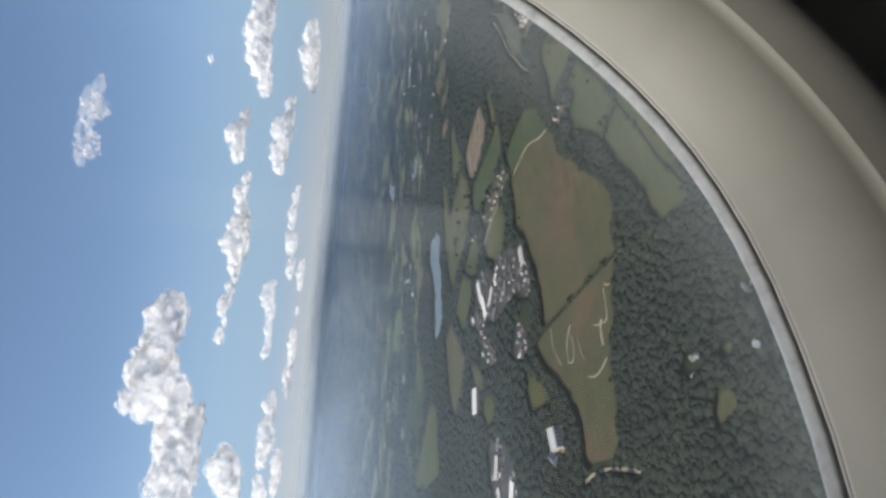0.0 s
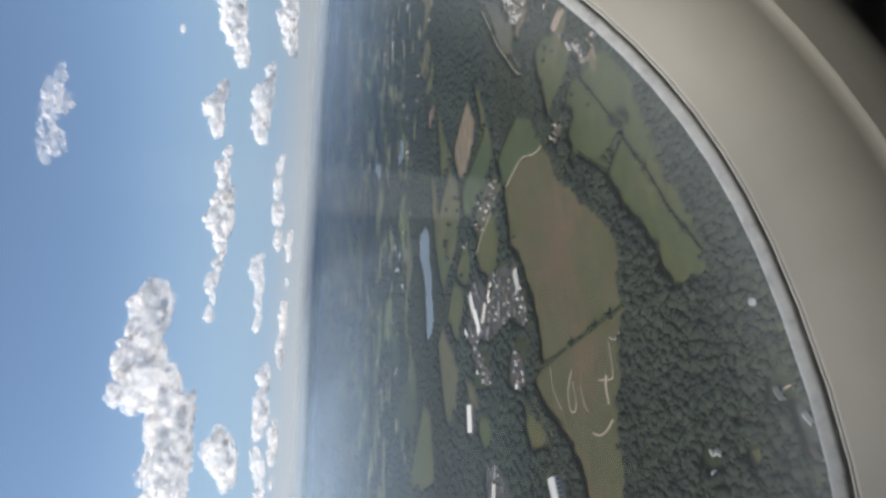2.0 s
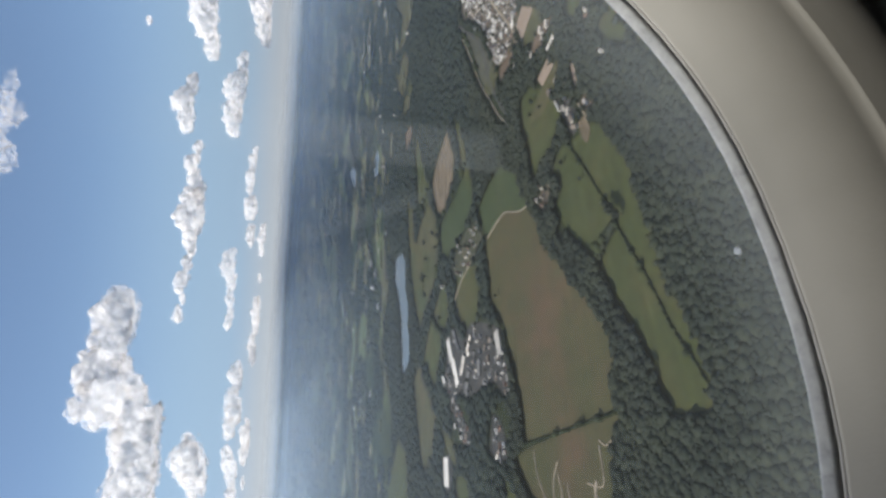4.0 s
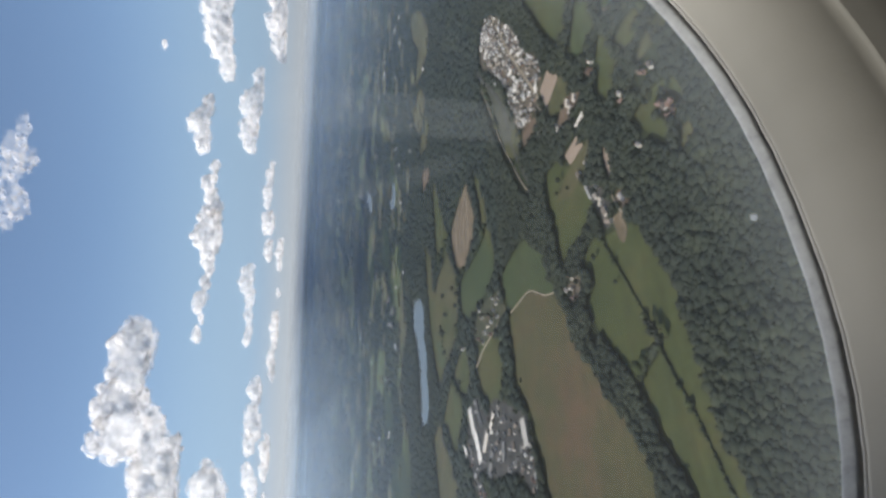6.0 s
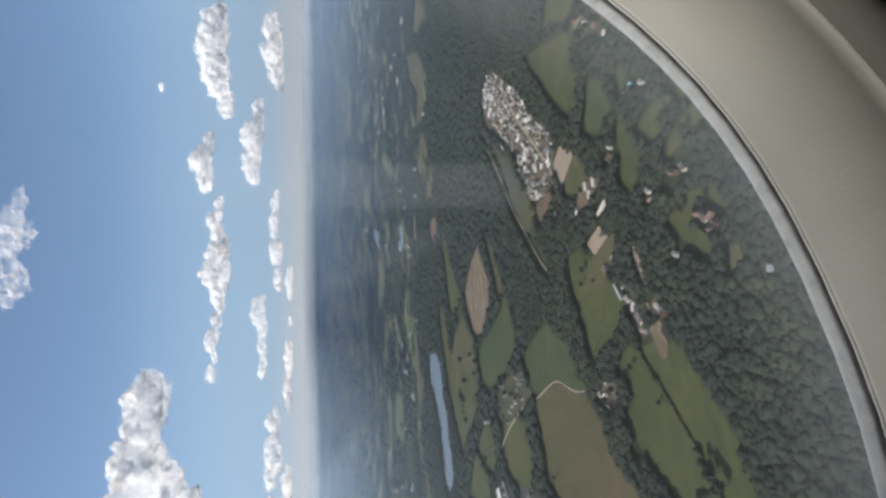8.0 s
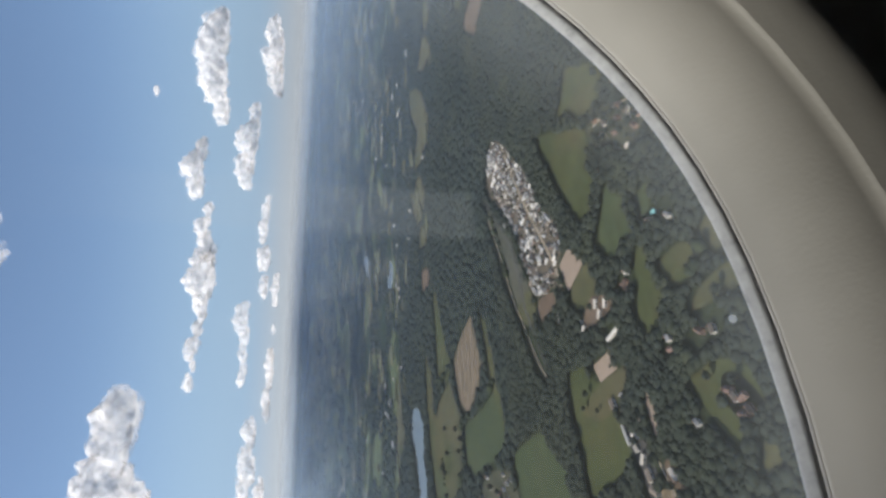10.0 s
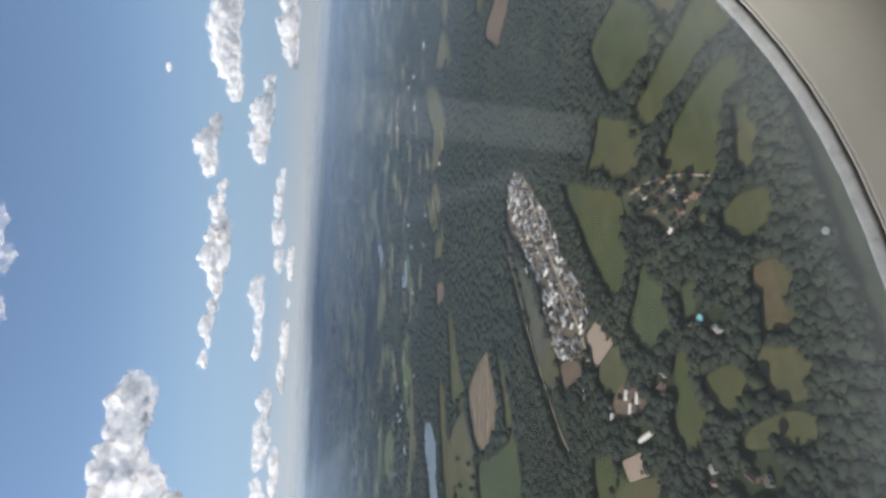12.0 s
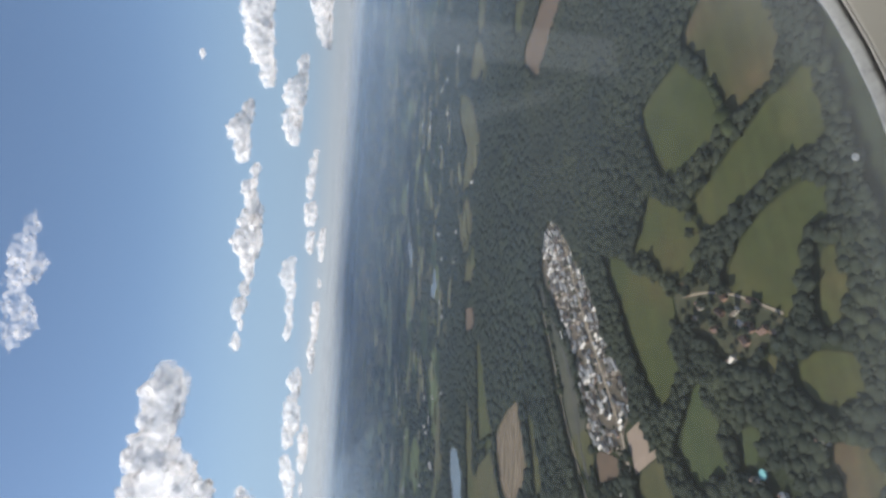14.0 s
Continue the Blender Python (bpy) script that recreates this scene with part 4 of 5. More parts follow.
def tree_kind(seed):
    """One field tree: tapered trunk, limbs and a crown of many leafy clumps."""
    g = np.random.default_rng(seed)
    bm = bmesh.new()
    def limb(a, b, r0, r1):
        a, b = Vector(a), Vector(b)
        m = (b - a).to_track_quat("Z", "Y").to_matrix().to_4x4()
        m.translation = (a + b) / 2
        bmesh.ops.create_cone(bm, segments=6, radius1=r0, radius2=r1, depth=(b - a).length, matrix=m)
    limb((0, 0, -0.2), (0.1, 0, 2.6), 0.32, 0.22)
    for k in range(4):
        a = k * 1.6 + g.uniform(0, 0.6)
        limb((0.1, 0, 2.2), (1.5 * math.cos(a), 1.5 * math.sin(a), 4.2 + g.uniform(-0.4, 0.6)), 0.14, 0.06)
    trunk = bpy.data.meshes.new("trunk")
    bm.to_mesh(trunk)
    bm.free()
    trunk.materials.append(M_BARK)
    k = 46
    a, e, d = g.uniform(0, 6.283, k), g.uniform(-0.5, 1.4, k), g.uniform(0.5, 1.0, k)
    c = np.stack([np.cos(a) * np.cos(e) * 2.3 * d, np.sin(a) * np.cos(e) * 2.3 * d, 4.4 + np.sin(e) * 2.2 * d], 1)
    v, t = clumps(c, g.uniform(0.55, 1.0, k), np.full(k, 0.85), 1, 0.3)
    return trunk, tri_mesh("crown", v, t, M_LEAF, True)


KINDS = [tree_kind(s) for s in (11, 12, 13)]


def tree(x, y, size, label="round dark green tree standing in a field", group=""):
    trunk, crown = KINDS[int(abs(x * 7 + y * 3)) % 3]
    ob = thing("tree", label, "tree", group, pose(x, y, 0.0, 0, 0, (x * 37) % 360))
    ob.scale = (size, size, size)
    hang("trunk", trunk, ob)
    hang("crown", crown, ob)


for x, y, s in ((-318, 398, 0.8), (-300, 372, 0.6), (-345, 478, 0.9), (-352, 470, 0.7), (-336, 465, 0.6), (-640, 505, 1.3), (-652, 494, 1.2), (-660, 520, 1.2), (-700, 500, 1.3), (-715, 480, 1.4),
                (-720, 455, 1.3), (-708, 530, 1.2), (-690, 440, 1.2), (-660, 400, 1.1), (-680, 395, 1.0), (-270, 330, 1.4), (-266, 324, 1.2), (-274, 336, 1.1), (-250, 668, 1.2), (-236, 690, 1.1),
                (-228, 700, 1.2), (-262, 640, 1.1), (-256, 645, 1.2), (-250, 630, 1.2), (-246, 620, 1.0), (-240, 612, 1.1), (-232, 622, 1.0), (-222, 616, 1.1), (-264, 622, 1.2), (-243, 642, 0.9),
                (-300, 440, 0.9), (-292, 452, 0.9), (-288, 428, 0.9), (-272, 428, 0.8), (-276, 414, 0.9), (-358, 388, 0.9), (-346, 392, 0.9), (-342, 380, 0.8), (-540, 440, 1.0), (-556, 446, 1.0),
                (-585, 436, 1.0), (-610, 432, 1.1), (-530, 434, 0.9), (-212, 450, 1.0), (-228, 456, 0.9), (-205, 490, 1.0), (-218, 506, 0.9), (-398, 610, 0.8), (-352, 556, 0.7), (-318, 528, 0.8)):
    tree(x, y, s)


orchard = random.Random(31)
for k in range(46):
    x, y = orchard.uniform(-280, -205), orchard.uniform(598, 660)
    if y < 652 - 0.75 * (x + 280) + 16 and y > 640 - 0.75 * (x + 280) - 34:
        tree(x, y, orchard.uniform(0.55, 1.0), "dark garden tree among hamlet houses", "hamlet trees")


# ---- buildings ----
def gabled(w, d, eaves, ridge, wall, roof, chimney=False, windows=0):
    """Meshes of a gabled building: walls, roof with overhang, chimney, windows. d runs along y."""
    a, b = w / 2, d / 2
    v = [(-a, -b, -0.3), (a, -b, -0.3), (a, b, -0.3), (-a, b, -0.3), (-a, -b, eaves), (a, -b, eaves), (a, b, eaves), (-a, b, eaves), (0, -b, ridge), (0, b, ridge)]
    walls = mesh_of("walls", v, [(0, 1, 5, 8, 4), (2, 3, 7, 9, 6), (1, 2, 6, 5), (3, 0, 4, 7)], wall)
    o, t = 0.35, 0.18
    k = (ridge - eaves) / a
    q, p = a + o, b + o
    ze = eaves - o * k
    v = [(-q, -p, ze), (0, -p, ridge), (q, -p, ze), (-q, p, ze), (0, p, ridge), (q, p, ze)]
    v += [(x, y, z + t) for x, y, z in v]
    f = [(0, 3, 4, 1), (1, 4, 5, 2), (6, 7, 10, 9), (7, 8, 11, 10), (0, 1, 7, 6), (1, 2, 8, 7), (3, 9, 10, 4), (4, 10, 11, 5), (0, 6, 9, 3), (2, 5, 11, 8)]
    out = [("walls", walls, None), ("roof", mesh_of("roof", v, f, roof), None)]
    if chimney:
        out.append(("chimney", mesh_of("chimney", *box(-0.35, b - 1.2, eaves, 0.35, b - 0.5, ridge + 0.9), M_BRICK), None))
    for i in range(windows):
        y = -b + (i + 0.5) * d / windows
        for side in (-1, 1):
            x = side * a
            out.append(("window", mesh_of("window", *box(x - 0.04, y - 0.5, eaves * 0.35, x + 0.04, y + 0.5, eaves * 0.8), M_DARKGLASS), None))
    return out


def building(name, kit, label, category, x, y, turn, group="", z=0.0):
    ob = thing(name, label, category, group, pose(x, y, z, 0, 0, turn))
    made = {}
    for part_name, me, part_label in kit:
        holder = {"chimney": "roof", "window": "walls"}.get(part_name)   # chimneys belong to the roof, windows to the walls
        made[part_name] = hang(part_name, me, made[holder] if holder else ob, part_label or "")
    return ob


HOUSES = [gabled(2.7, 4.2, 2.2, 3.3, M_BRICK, M_TILE, True, 2), gabled(2.2, 3.4, 2.1, 3.0, M_RENDER, M_CREAM, True, 2), gabled(2.5, 4.4, 2.1, 3.0, M_RENDER, M_TANROOF, True, 2)]
HOUSE_LABELS = ["brick house with a red tiled roof", "white rendered house with a pale roof", "low rendered cottage with a tan roof"]


def houses(spots, group, words):
    for i, (x, y, turn, k) in enumerate(spots):
        building("house", HOUSES[k], HOUSE_LABELS[k] + " " + words, "house", x, y, turn, group, 0.3)


houses([(-238, 647, 20, 1), (-233, 621, 110, 2), (-230, 614, 40, 1), (-225, 611, 10, 0), (-262, 625, 70, 2), (-230, 606, 30, 0), (-241, 600, 120, 1), (-239, 630, 20, 0), (-220, 622, 60, 0), (-210, 604, 30, 2),
        (-217, 608, 100, 0), (-258, 631, 10, 2), (-243, 623, 50, 0), (-248, 616, 80, 0), (-267, 641, 40, 0)], "hamlet houses", "among garden trees")
houses([(-504, 450, 20, 1), (-510, 446, 60, 2), (-519, 444, 10, 1), (-528, 440, 40, 1), (-540, 438, 80, 0), (-538, 431, 20, 1), (-521, 431, 50, 2), (-549, 430, 100, 1), (-560, 427, 10, 1), (-545, 420, 70, 0),
        (-572, 456, 30, 1), (-569, 447, 40, 2), (-648, 436, 20, 1), (-631, 432, 70, 1), (-573, 421, 15, 2), (-585, 428, 60, 0), (-526, 452, 35, 1), (-594, 440, 10, 2)], "village houses", "in a village lane")
houses([(-357, 400, 30, 1), (-361, 392, 120, 1), (-367, 394, 20, 1), (-357, 384, 60, 0), (-349, 363, 20, 1)], "farm houses", "by a tree belt")
houses([(-225, 541, 30, 1), (-273, 531, 40, 1), (-277, 526, 120, 0), (-275, 520, 20, 2), (-199, 561, 70, 1), (-240, 547, 60, 2), (-251, 482, 20, 1), (-250, 476, 80, 0), (-246, 438, 30, 1), (-226, 477, 50, 0), (-218, 475, 10, 2), (-219, 447, 70, 0)], "woodland houses", "in a woodland clearing")

def low_shed(w, d, roof):
    return gabled(w, d, 1.9, 2.7, M_DARKWALL, roof, False, max(int(d / 7), 1))


SMALL = gabled(3.6, 6.5, 2.2, 3.0, M_RENDER, M_TANROOF, False, 1)
SMALL_PALE = gabled(2.6, 5.6, 2.0, 2.7, M_RENDER, M_CREAM, False, 1)
SHED_SMALL = low_shed(6, 13, M_WHITE)
SHED_W3 = low_shed(8, 22, M_CREAM)
for kit, x, y, turn, words in ((low_shed(11, 30, M_WHITE), -636, 350, 17, "white"), (low_shed(11, 32, M_WHITE), -622, 320, 18, "white"), (low_shed(10, 23, M_WHITE), -486, 312, 6, "white"), (SHED_W3, -594, 322, -45, "cream"),
                               (low_shed(5, 20, M_CREAM), -568, 338, -52, "cream"), (SHED_SMALL, -670, 324, 28, "white"), (low_shed(7, 26, M_GREYROOF), -584, 300, -40, "dark grey"),
                               (low_shed(6, 16, M_GREYROOF), -592, 286, -45, "dark grey"), (low_shed(6, 17, M_GREYROOF), -544, 305, -16, "dark grey"), (low_shed(5, 26, M_GREYROOF), -611, 356, 22, "dark grey"),
                               (low_shed(18, 31, M_WHITE), -687, 222, -10, "white"), (low_shed(10, 24, M_CREAM), -622, 130, -22, "cream"), (low_shed(9, 25, M_WHITE), -618, 96, 18, "white"),
                               (low_shed(11, 19, M_WHITE), -580, 99, -27, "white"), (low_shed(6, 14, M_GREYROOF), -610, 152, -30, "dark grey")):
    building("warehouse", kit, f"long {words} sheet-metal warehouse with a shallow roof", "warehouse", x, y, turn, "industrial estate", 0.1)
WORKS = ((-620, 367), (-612, 358), (-548, 349), (-531, 333), (-542, 332), (-522, 319), (-536, 319), (-555, 324), (-517, 306), (-527, 304), (-512, 294), (-519, 290), (-559, 315), (-535, 288), (-602, 342), (-506, 322),
         (-561, 300), (-567, 310), (-574, 328), (-580, 340), (-604, 304), (-648, 318), (-656, 326), (-630, 300), (-498, 300), (-490, 294), (-500, 284), (-548, 340))
ROW = ((-652, 306), (-641, 294), (-646, 286), (-628, 282), (-616, 273), (-625, 269), (-610, 262), (-600, 255), (-617, 257), (-605, 249), (-597, 241), (-611, 244), (-640, 265), (-612, 235), (-632, 276), (-622, 250), (-634, 290))
EAST = ((-479, 290), (-473, 286), (-484, 284), (-474, 277), (-482, 273), (-473, 268), (-482, 264), (-514, 248), (-508, 239), (-516, 238), (-521, 232), (-511, 225), (-502, 224), (-515, 220), (-504, 218), (-497, 218), (-521, 217), (-513, 213))
TINY = [gabled(2.6, 5.2, 1.8, 2.6, M_DARKWALL, M_GREYROOF), gabled(2.4, 4.4, 1.8, 2.6, M_BRICK, M_TILE), gabled(2.4, 4.6, 1.8, 2.5, M_RENDER, M_WHITE), gabled(3.0, 6.4, 1.9, 2.6, M_DARKWALL, M_TANROOF), gabled(1.6, 3.0, 1.5, 2.0, M_RENDER, M_WHITE)]
TINY_WORDS = ("small dark shed with a grey roof", "small brick house with a tiled roof", "small white house with a pale roof", "small shed with a tan felt roof", "tiny white hut")
for k, (x, y) in enumerate(WORKS + ROW + EAST):
    i = (0, 3, 4, 0, 2, 3, 0)[k % 7] if k < len(WORKS) else (1, 2, 3, 4, 1, 2, 0)[k % 7]
    building("shed", TINY[i], TINY_WORDS[i] + " on the estate", "shed", x, y, (k * 67) % 180, "estate sheds", 0.1)
# parked vehicles and stacked goods show as small hulls between the sheds
lot = random.Random(21)
for k in range(60):
    x, y = lot.uniform(-670, -474), lot.uniform(264, 366)
    if not inside(ESTATE, np.array([x]), np.array([y]))[0]:
        continue
    w, h = lot.uniform(1.2, 1.7), lot.uniform(2.6, 5.5)
    ob = thing("lorry", "parked pale lorry in the works yard", "lorry", "parked lorries", pose(x, y, 0.2, 0, 0, lot.choice((17, -45, 40)) + lot.uniform(-15, 15)))
    hang("box_body", mesh_of("box_body", *box(-w / 2, -h / 2, 0.4, w / 2, h / 2 - 0.9, 1.7), lot.choice((M_WHITE, M_GREYROOF, M_TANROOF, M_CREAM))), ob)
    hang("cab", mesh_of("cab", *box(-w / 2, h / 2 - 0.8, 0.3, w / 2, h / 2, 1.3), M_GREYROOF), ob)
    hang("chassis", mesh_of("chassis", *box(-w / 2.4, -h / 2, 0.0, w / 2.4, h / 2, 0.36), M_DARKGLASS), ob)
for k in range(26):   # and in the further yard
    x, y = lot.uniform(-640, -565), lot.uniform(80, 165)
    i = lot.choice((0, 3, 4, 2, 0))
    building("shed", TINY[i], TINY_WORDS[i] + " by the far works", "shed", x, y, lot.uniform(0, 180), "far works sheds", 0.1)
for k in range(34):
    x, y = lot.uniform(-670, -474), lot.uniform(240, 366)
    tree(x, y, lot.uniform(0.45, 0.8), "small dark tree between sheds", "estate trees")
for x, y, turn, k in ((-266, 115, 30, 4), (-268, 106, 100, 4), (-260, 114, 60, 0), (-212, 131, 20, 0), (-194, 108, 70, 4), (-191, 110, 90, 4), (-187, 110, 90, 4), (-188, 116, 80, 4), (-195, 114, 60, 4), (-201, 118, 30, 0), (-203, 104, 20, 3)):
    building("shed", TINY[k], TINY_WORDS[k] + " in a near farmyard", "shed", x, y, turn, "near farm sheds", 0.1)
building("greenhouse", gabled(2.1, 7.5, 1.6, 2.3, M_RENDER, M_CREAM, False, 3), "long pale greenhouse in the near woods", "greenhouse", -204, 100, -67, "", 0.1)
for x, y, turn in ((-217, 443, 20), (-212, 442, 110), (-210, 436, 30), (-214, 435, 70)):
    building("cottage", HOUSES[2 if x % 2 else 0], "weathered cottage in a ring of trees", "house", x, y, turn, "ring of cottages", 0.15)
for x, y, turn in ((-292, 450, 8), (-305, 465, 40), (-318, 464, 20), (-303, 437, 20), (-299, 430, -35), (-296, 421, 15), (-294, 413, 60), (-275, 419, 30), (-301, 443, 70)):
    building("barn", SMALL_PALE if x % 2 else SMALL, "small farm building with a pale roof", "barn", x, y, turn, "farm buildings", 0.15)
for x, y, turn in ((-335, 518, -25), (-314, 528, -25), (-312, 520, -25), (-338, 525, 60), (-303, 524, -25)):
    building("stable", SMALL_PALE, "low stable block with a pale roof", "stable", x, y, turn, "stables", 0.2)
building("stable", gabled(1.6, 12, 1.8, 2.3, M_RENDER, M_WHITE, False, 3), "long thin white stable row at the edge of a field", "stable", -311, 445, 16, "", 0.15)
building("stable", gabled(2.2, 13, 2.0, 2.6, M_RENDER, M_WHITE, False, 4), "long low white stable row beside trees", "stable", -302, 503, -77, "", 0.0)
building("mansion", gabled(11, 17, 6.5, 9.5, M_RENDER, M_WHITE, True, 5), "large white house on a gravel forecourt", "house", -456, 118, 10, "", 0.2)
building("mansion", gabled(8, 12, 5, 7.5, M_RENDER, M_SLATE, True, 4), "white side wing of the large house", "house", -462, 104, 60, "", 0.2)
ob = thing("swimming_pool", "round teal garden pool with a white rim", "pool", at=pose(-237, 550, 0.3))
bm = bmesh.new()
bmesh.ops.create_cone(bm, segments=24, radius1=2.2, radius2=2.2, depth=0.7, cap_ends=True)
pool = bpy.data.meshes.new("water")
bm.to_mesh(pool)
bm.free()
pool.materials.append(M_TEAL)
hang("water", pool, ob)

# far buildings: bright specks in the woods
spread = random.Random(9)
for k in range(105):
    d = spread.uniform(1050, 3000)
    a = radians(spread.uniform(6, 50))
    x, y = -d * math.cos(a), 250 + d * math.sin(a) + spread.uniform(-100, 100)
    building("house", spread.choice((SMALL_PALE, TINY[2], HOUSES[1], SMALL_PALE, SHED_SMALL)), "far pale building among dark woods", "house", x, y, spread.uniform(0, 180), "far buildings", float(land_z(x, y)) + (2.5 if d > 1000 else 1.0))

# mobile homes, in rows across the park road
def home_kit(w, d, body, roof):
    k = gabled(w, d, 1.7, 2.3, body, roof)
    k.append(("step", mesh_of("step", *box(w / 2, -0.6, -0.2, w / 2 + 0.9, 0.6, 0.5), M_YARD), None))
    return k


HOMES = [(home_kit(1.9, 4.4, M_RENDER, M_WHITE), "white mobile home with a pale roof"), (home_kit(2.1, 4.2, M_CREAM, M_TANROOF), "cream mobile home with a tan roof"),
         (home_kit(1.6, 3.2, M_WHITE, M_WHITE), "small white caravan on gravel"), (home_kit(2.0, 4.6, M_BRICK, M_GREYROOF), "brown mobile home with a grey roof")]
road = [Vector(p) for p in ((-436, 768), (-413, 700), (-391, 645), (-371, 601), (-358, 570))]
for a, b in zip(road, road[1:]):
    way = (b - a).normalized()
    side = Vector((-way.y, way.x))
    steps = int((b - a).length / 3.2)
    for k in range(steps):
        for off in (-38, -33.5, -29, -24.5, -20, -15.5, -11, -5, 5, 10, 14.5, 19, 23.5, 28, 32.5):
            p = a + way * (k + 0.5) * 3.2 + side * (off + random.uniform(-1.4, 1.4)) + way * random.uniform(-0.8, 0.8)
            if random.random() < 0.56 and inside(round_off(PARK, 1), np.array([p.x]), np.array([p.y]))[0]:
                kit, words = HOMES[random.choice((0, 2, 1, 2, 3, 3, 1, 0))]
                turn = math.degrees(math.atan2(way.y, way.x)) + random.choice((-90, 90, -78, 8)) + random.uniform(-9, 9)
                building("mobile_home", kit, words, "mobile home", p.x, p.y, turn, "mobile homes in the park", 0.15)
c, r = [], []
for k in range(420):   # garden bushes between the homes
    x, y = random.uniform(-480, -336), random.uniform(556, 770)
    if inside(PARK, np.array([x]), np.array([y]))[0]:
        c.append((x, y, 0.8))
        r.append(random.uniform(0.7, 1.6))
v, t = clumps(np.array(c), np.array(r), np.full(len(r), 0.9), 1, 0.3)
tagged(new("bushes", tri_mesh("bushes", v, t, M_HEDGE, True)), "dark garden bushes and small trees between mobile homes", "bushes", kind="stuff")
building("hall", gabled(4.5, 13, 3, 4.0, M_WHITE, M_WHITE, False, 3), "white park hall with a pale roof", "hall", -437, 656, 22, "", 0.1)
building("hut", gabled(1.8, 8, 1.8, 2.4, M_WHITE, M_WHITE, False, 2), "narrow white hut among trees by the park", "hut", -367, 538, -5, "", 0.1)

# ---- clouds ----
def cloud(label, lumps, seed, voxel=4.5, wisp=False, bank=False):
    """A heap cloud: lumps (x, y, z, half width, half height), each of large puffs with small ones budding from them, grown into one skin."""
    g = np.random.default_rng(seed)
    if bank:   # a ragged row: uneven heads over one level base
        row = []
        for x, y, z, a, h in lumps:
            for k in range(4):
                q, s = g.uniform(-1, 1), g.uniform(0.25, 1.0) ** 1.5
                row.append((x + g.uniform(-30, 30), y + a * 1.1 * q, z + g.uniform(-0.4, 0.25) * h + 0.5 * h * s, a * 0.75 * s + 14, h * (0.25 + 0.8 * s)))
        lumps = row
    vs, wide, ts, off = [], [], [], 0
    for count, size, reach, ball_kind in ((16, (0.3, 0.55), (0.0, 0.65), 2), (30, (0.12, 0.28), (0.5, 0.95), 2), (14, (0.05, 0.12), (0.75, 1.0), 1)):
        c, r, foot = [], [], []
        for x, y, z, a, h in lumps:
            foot += [z - 0.62 * h] * count
            th, ph, d = g.uniform(0, 6.283, count), np.arcsin(g.uniform(-0.55, 1, count)), g.uniform(*reach, count)
            c.append(np.stack([x + a * d * np.cos(th) * np.cos(ph) * 0.8, y + a * d * np.sin(th) * np.cos(ph), z - 0.3 * h + 1.2 * h * d * np.sin(ph)], 1))
            r.append(g.uniform(*size, count) * (a * h) ** 0.5)
        c, r = np.concatenate(c), np.concatenate(r)
        v, t = clumps(c, r, np.full(len(r), 0.8), ball_kind, 0.0)
        s = float(np.median(r))
        lift = np.array([noise.fractal(Vector(p), 1.0, 2.1, 3) for p in v / (s * 0.8)])
        out = v - np.repeat(c, len(BALLS[ball_kind][0]), 0)
        base = np.repeat(np.array(foot), len(BALLS[ball_kind][0]))
        for store, grow in ((vs, 0.0), (wide, 0.24)):
            p = v + out * (grow + 0.35 * lift)[:, None]
            p[:, 2] = np.where(p[:, 2] < base, base + 0.2 * (p[:, 2] - base), p[:, 2])   # level bases
            store.append(p)
        ts.append(t + off)
        off += len(v)
    ob = new("cloud", tri_mesh("cloud", np.concatenate(vs), np.concatenate(ts), M_WISP if wisp else M_BANK if "far" in label else M_CLOUD, True))
    tagged(ob, label, "cloud", "clouds")
    skins = [(ob, voxel, ((12.0, 16.0), (5.0, 7.0)) if wisp else ((80.0, 14.0), (24.0, 4.0)))]
    if not wisp:
        out = tri_mesh("fringe", np.concatenate(wide), np.concatenate(ts), M_FRINGE, True)
        skins.append((hang("fringe", out, ob, "thin ragged edge of the cloud"), voxel * 1.4, ((34.0, 44.0), (11.0, 14.0))))
    for ob, grain, folds in skins:
        skin = ob.modifiers.new("skin", "REMESH")
        skin.mode, skin.voxel_size, skin.use_smooth_shade = "VOXEL", grain, True
        if not wisp:
            even = ob.modifiers.new("even", "SMOOTH")
            even.factor, even.iterations = 0.5, 14
        for size, push in folds:
            rag = ob.modifiers.new("ragged", "DISPLACE")
            tex = bpy.data.textures.new("billows", "CLOUDS")
            tex.noise_scale, tex.noise_depth = size, 3
            rag.texture, rag.texture_coords, rag.strength, rag.mid_level = tex, "GLOBAL", push, 0.5


cloud("tall white heap cloud with a lit crown", [(-1750, 791, 640, 85, 75), (-1770, 720, 650, 75, 65), (-1753, 620, 670, 70, 75), (-1753, 570, 640, 110, 85), (-1840, 530, 590, 110, 60), (-1889, 470, 560, 120, 80), (-1930, 400, 560, 120, 70), (-1950, 330, 570, 120, 80)], 3)
cloud("grey-white ragged cloud low under a tall one", [(-2270, 459, 465, 90, 60), (-2300, 400, 440, 80, 50)], 4)
cloud("small white pointed cloud", [(-2166, 1916, 640, 70, 65), (-2200, 1850, 620, 70, 40), (-2120, 1990, 600, 70, 30)], 5)
cloud("long row of white puffs", [(-2472, 1847, 595, 50, 40), (-2540, 1740, 590, 90, 60), (-2598, 1641, 600, 110, 70), (-2640, 1540, 590, 90, 60), (-2696, 1448, 600, 70, 45), (-2729, 1290, 625, 45, 40), (-2764, 1200, 630, 50, 30)], 6, bank=True)
cloud("broad white cloud with a grey base", [(-1942, 2183, 560, 110, 75), (-1890, 2290, 570, 110, 70), (-1980, 2090, 520, 70, 40), (-1850, 2400, 560, 110, 70)], 7)
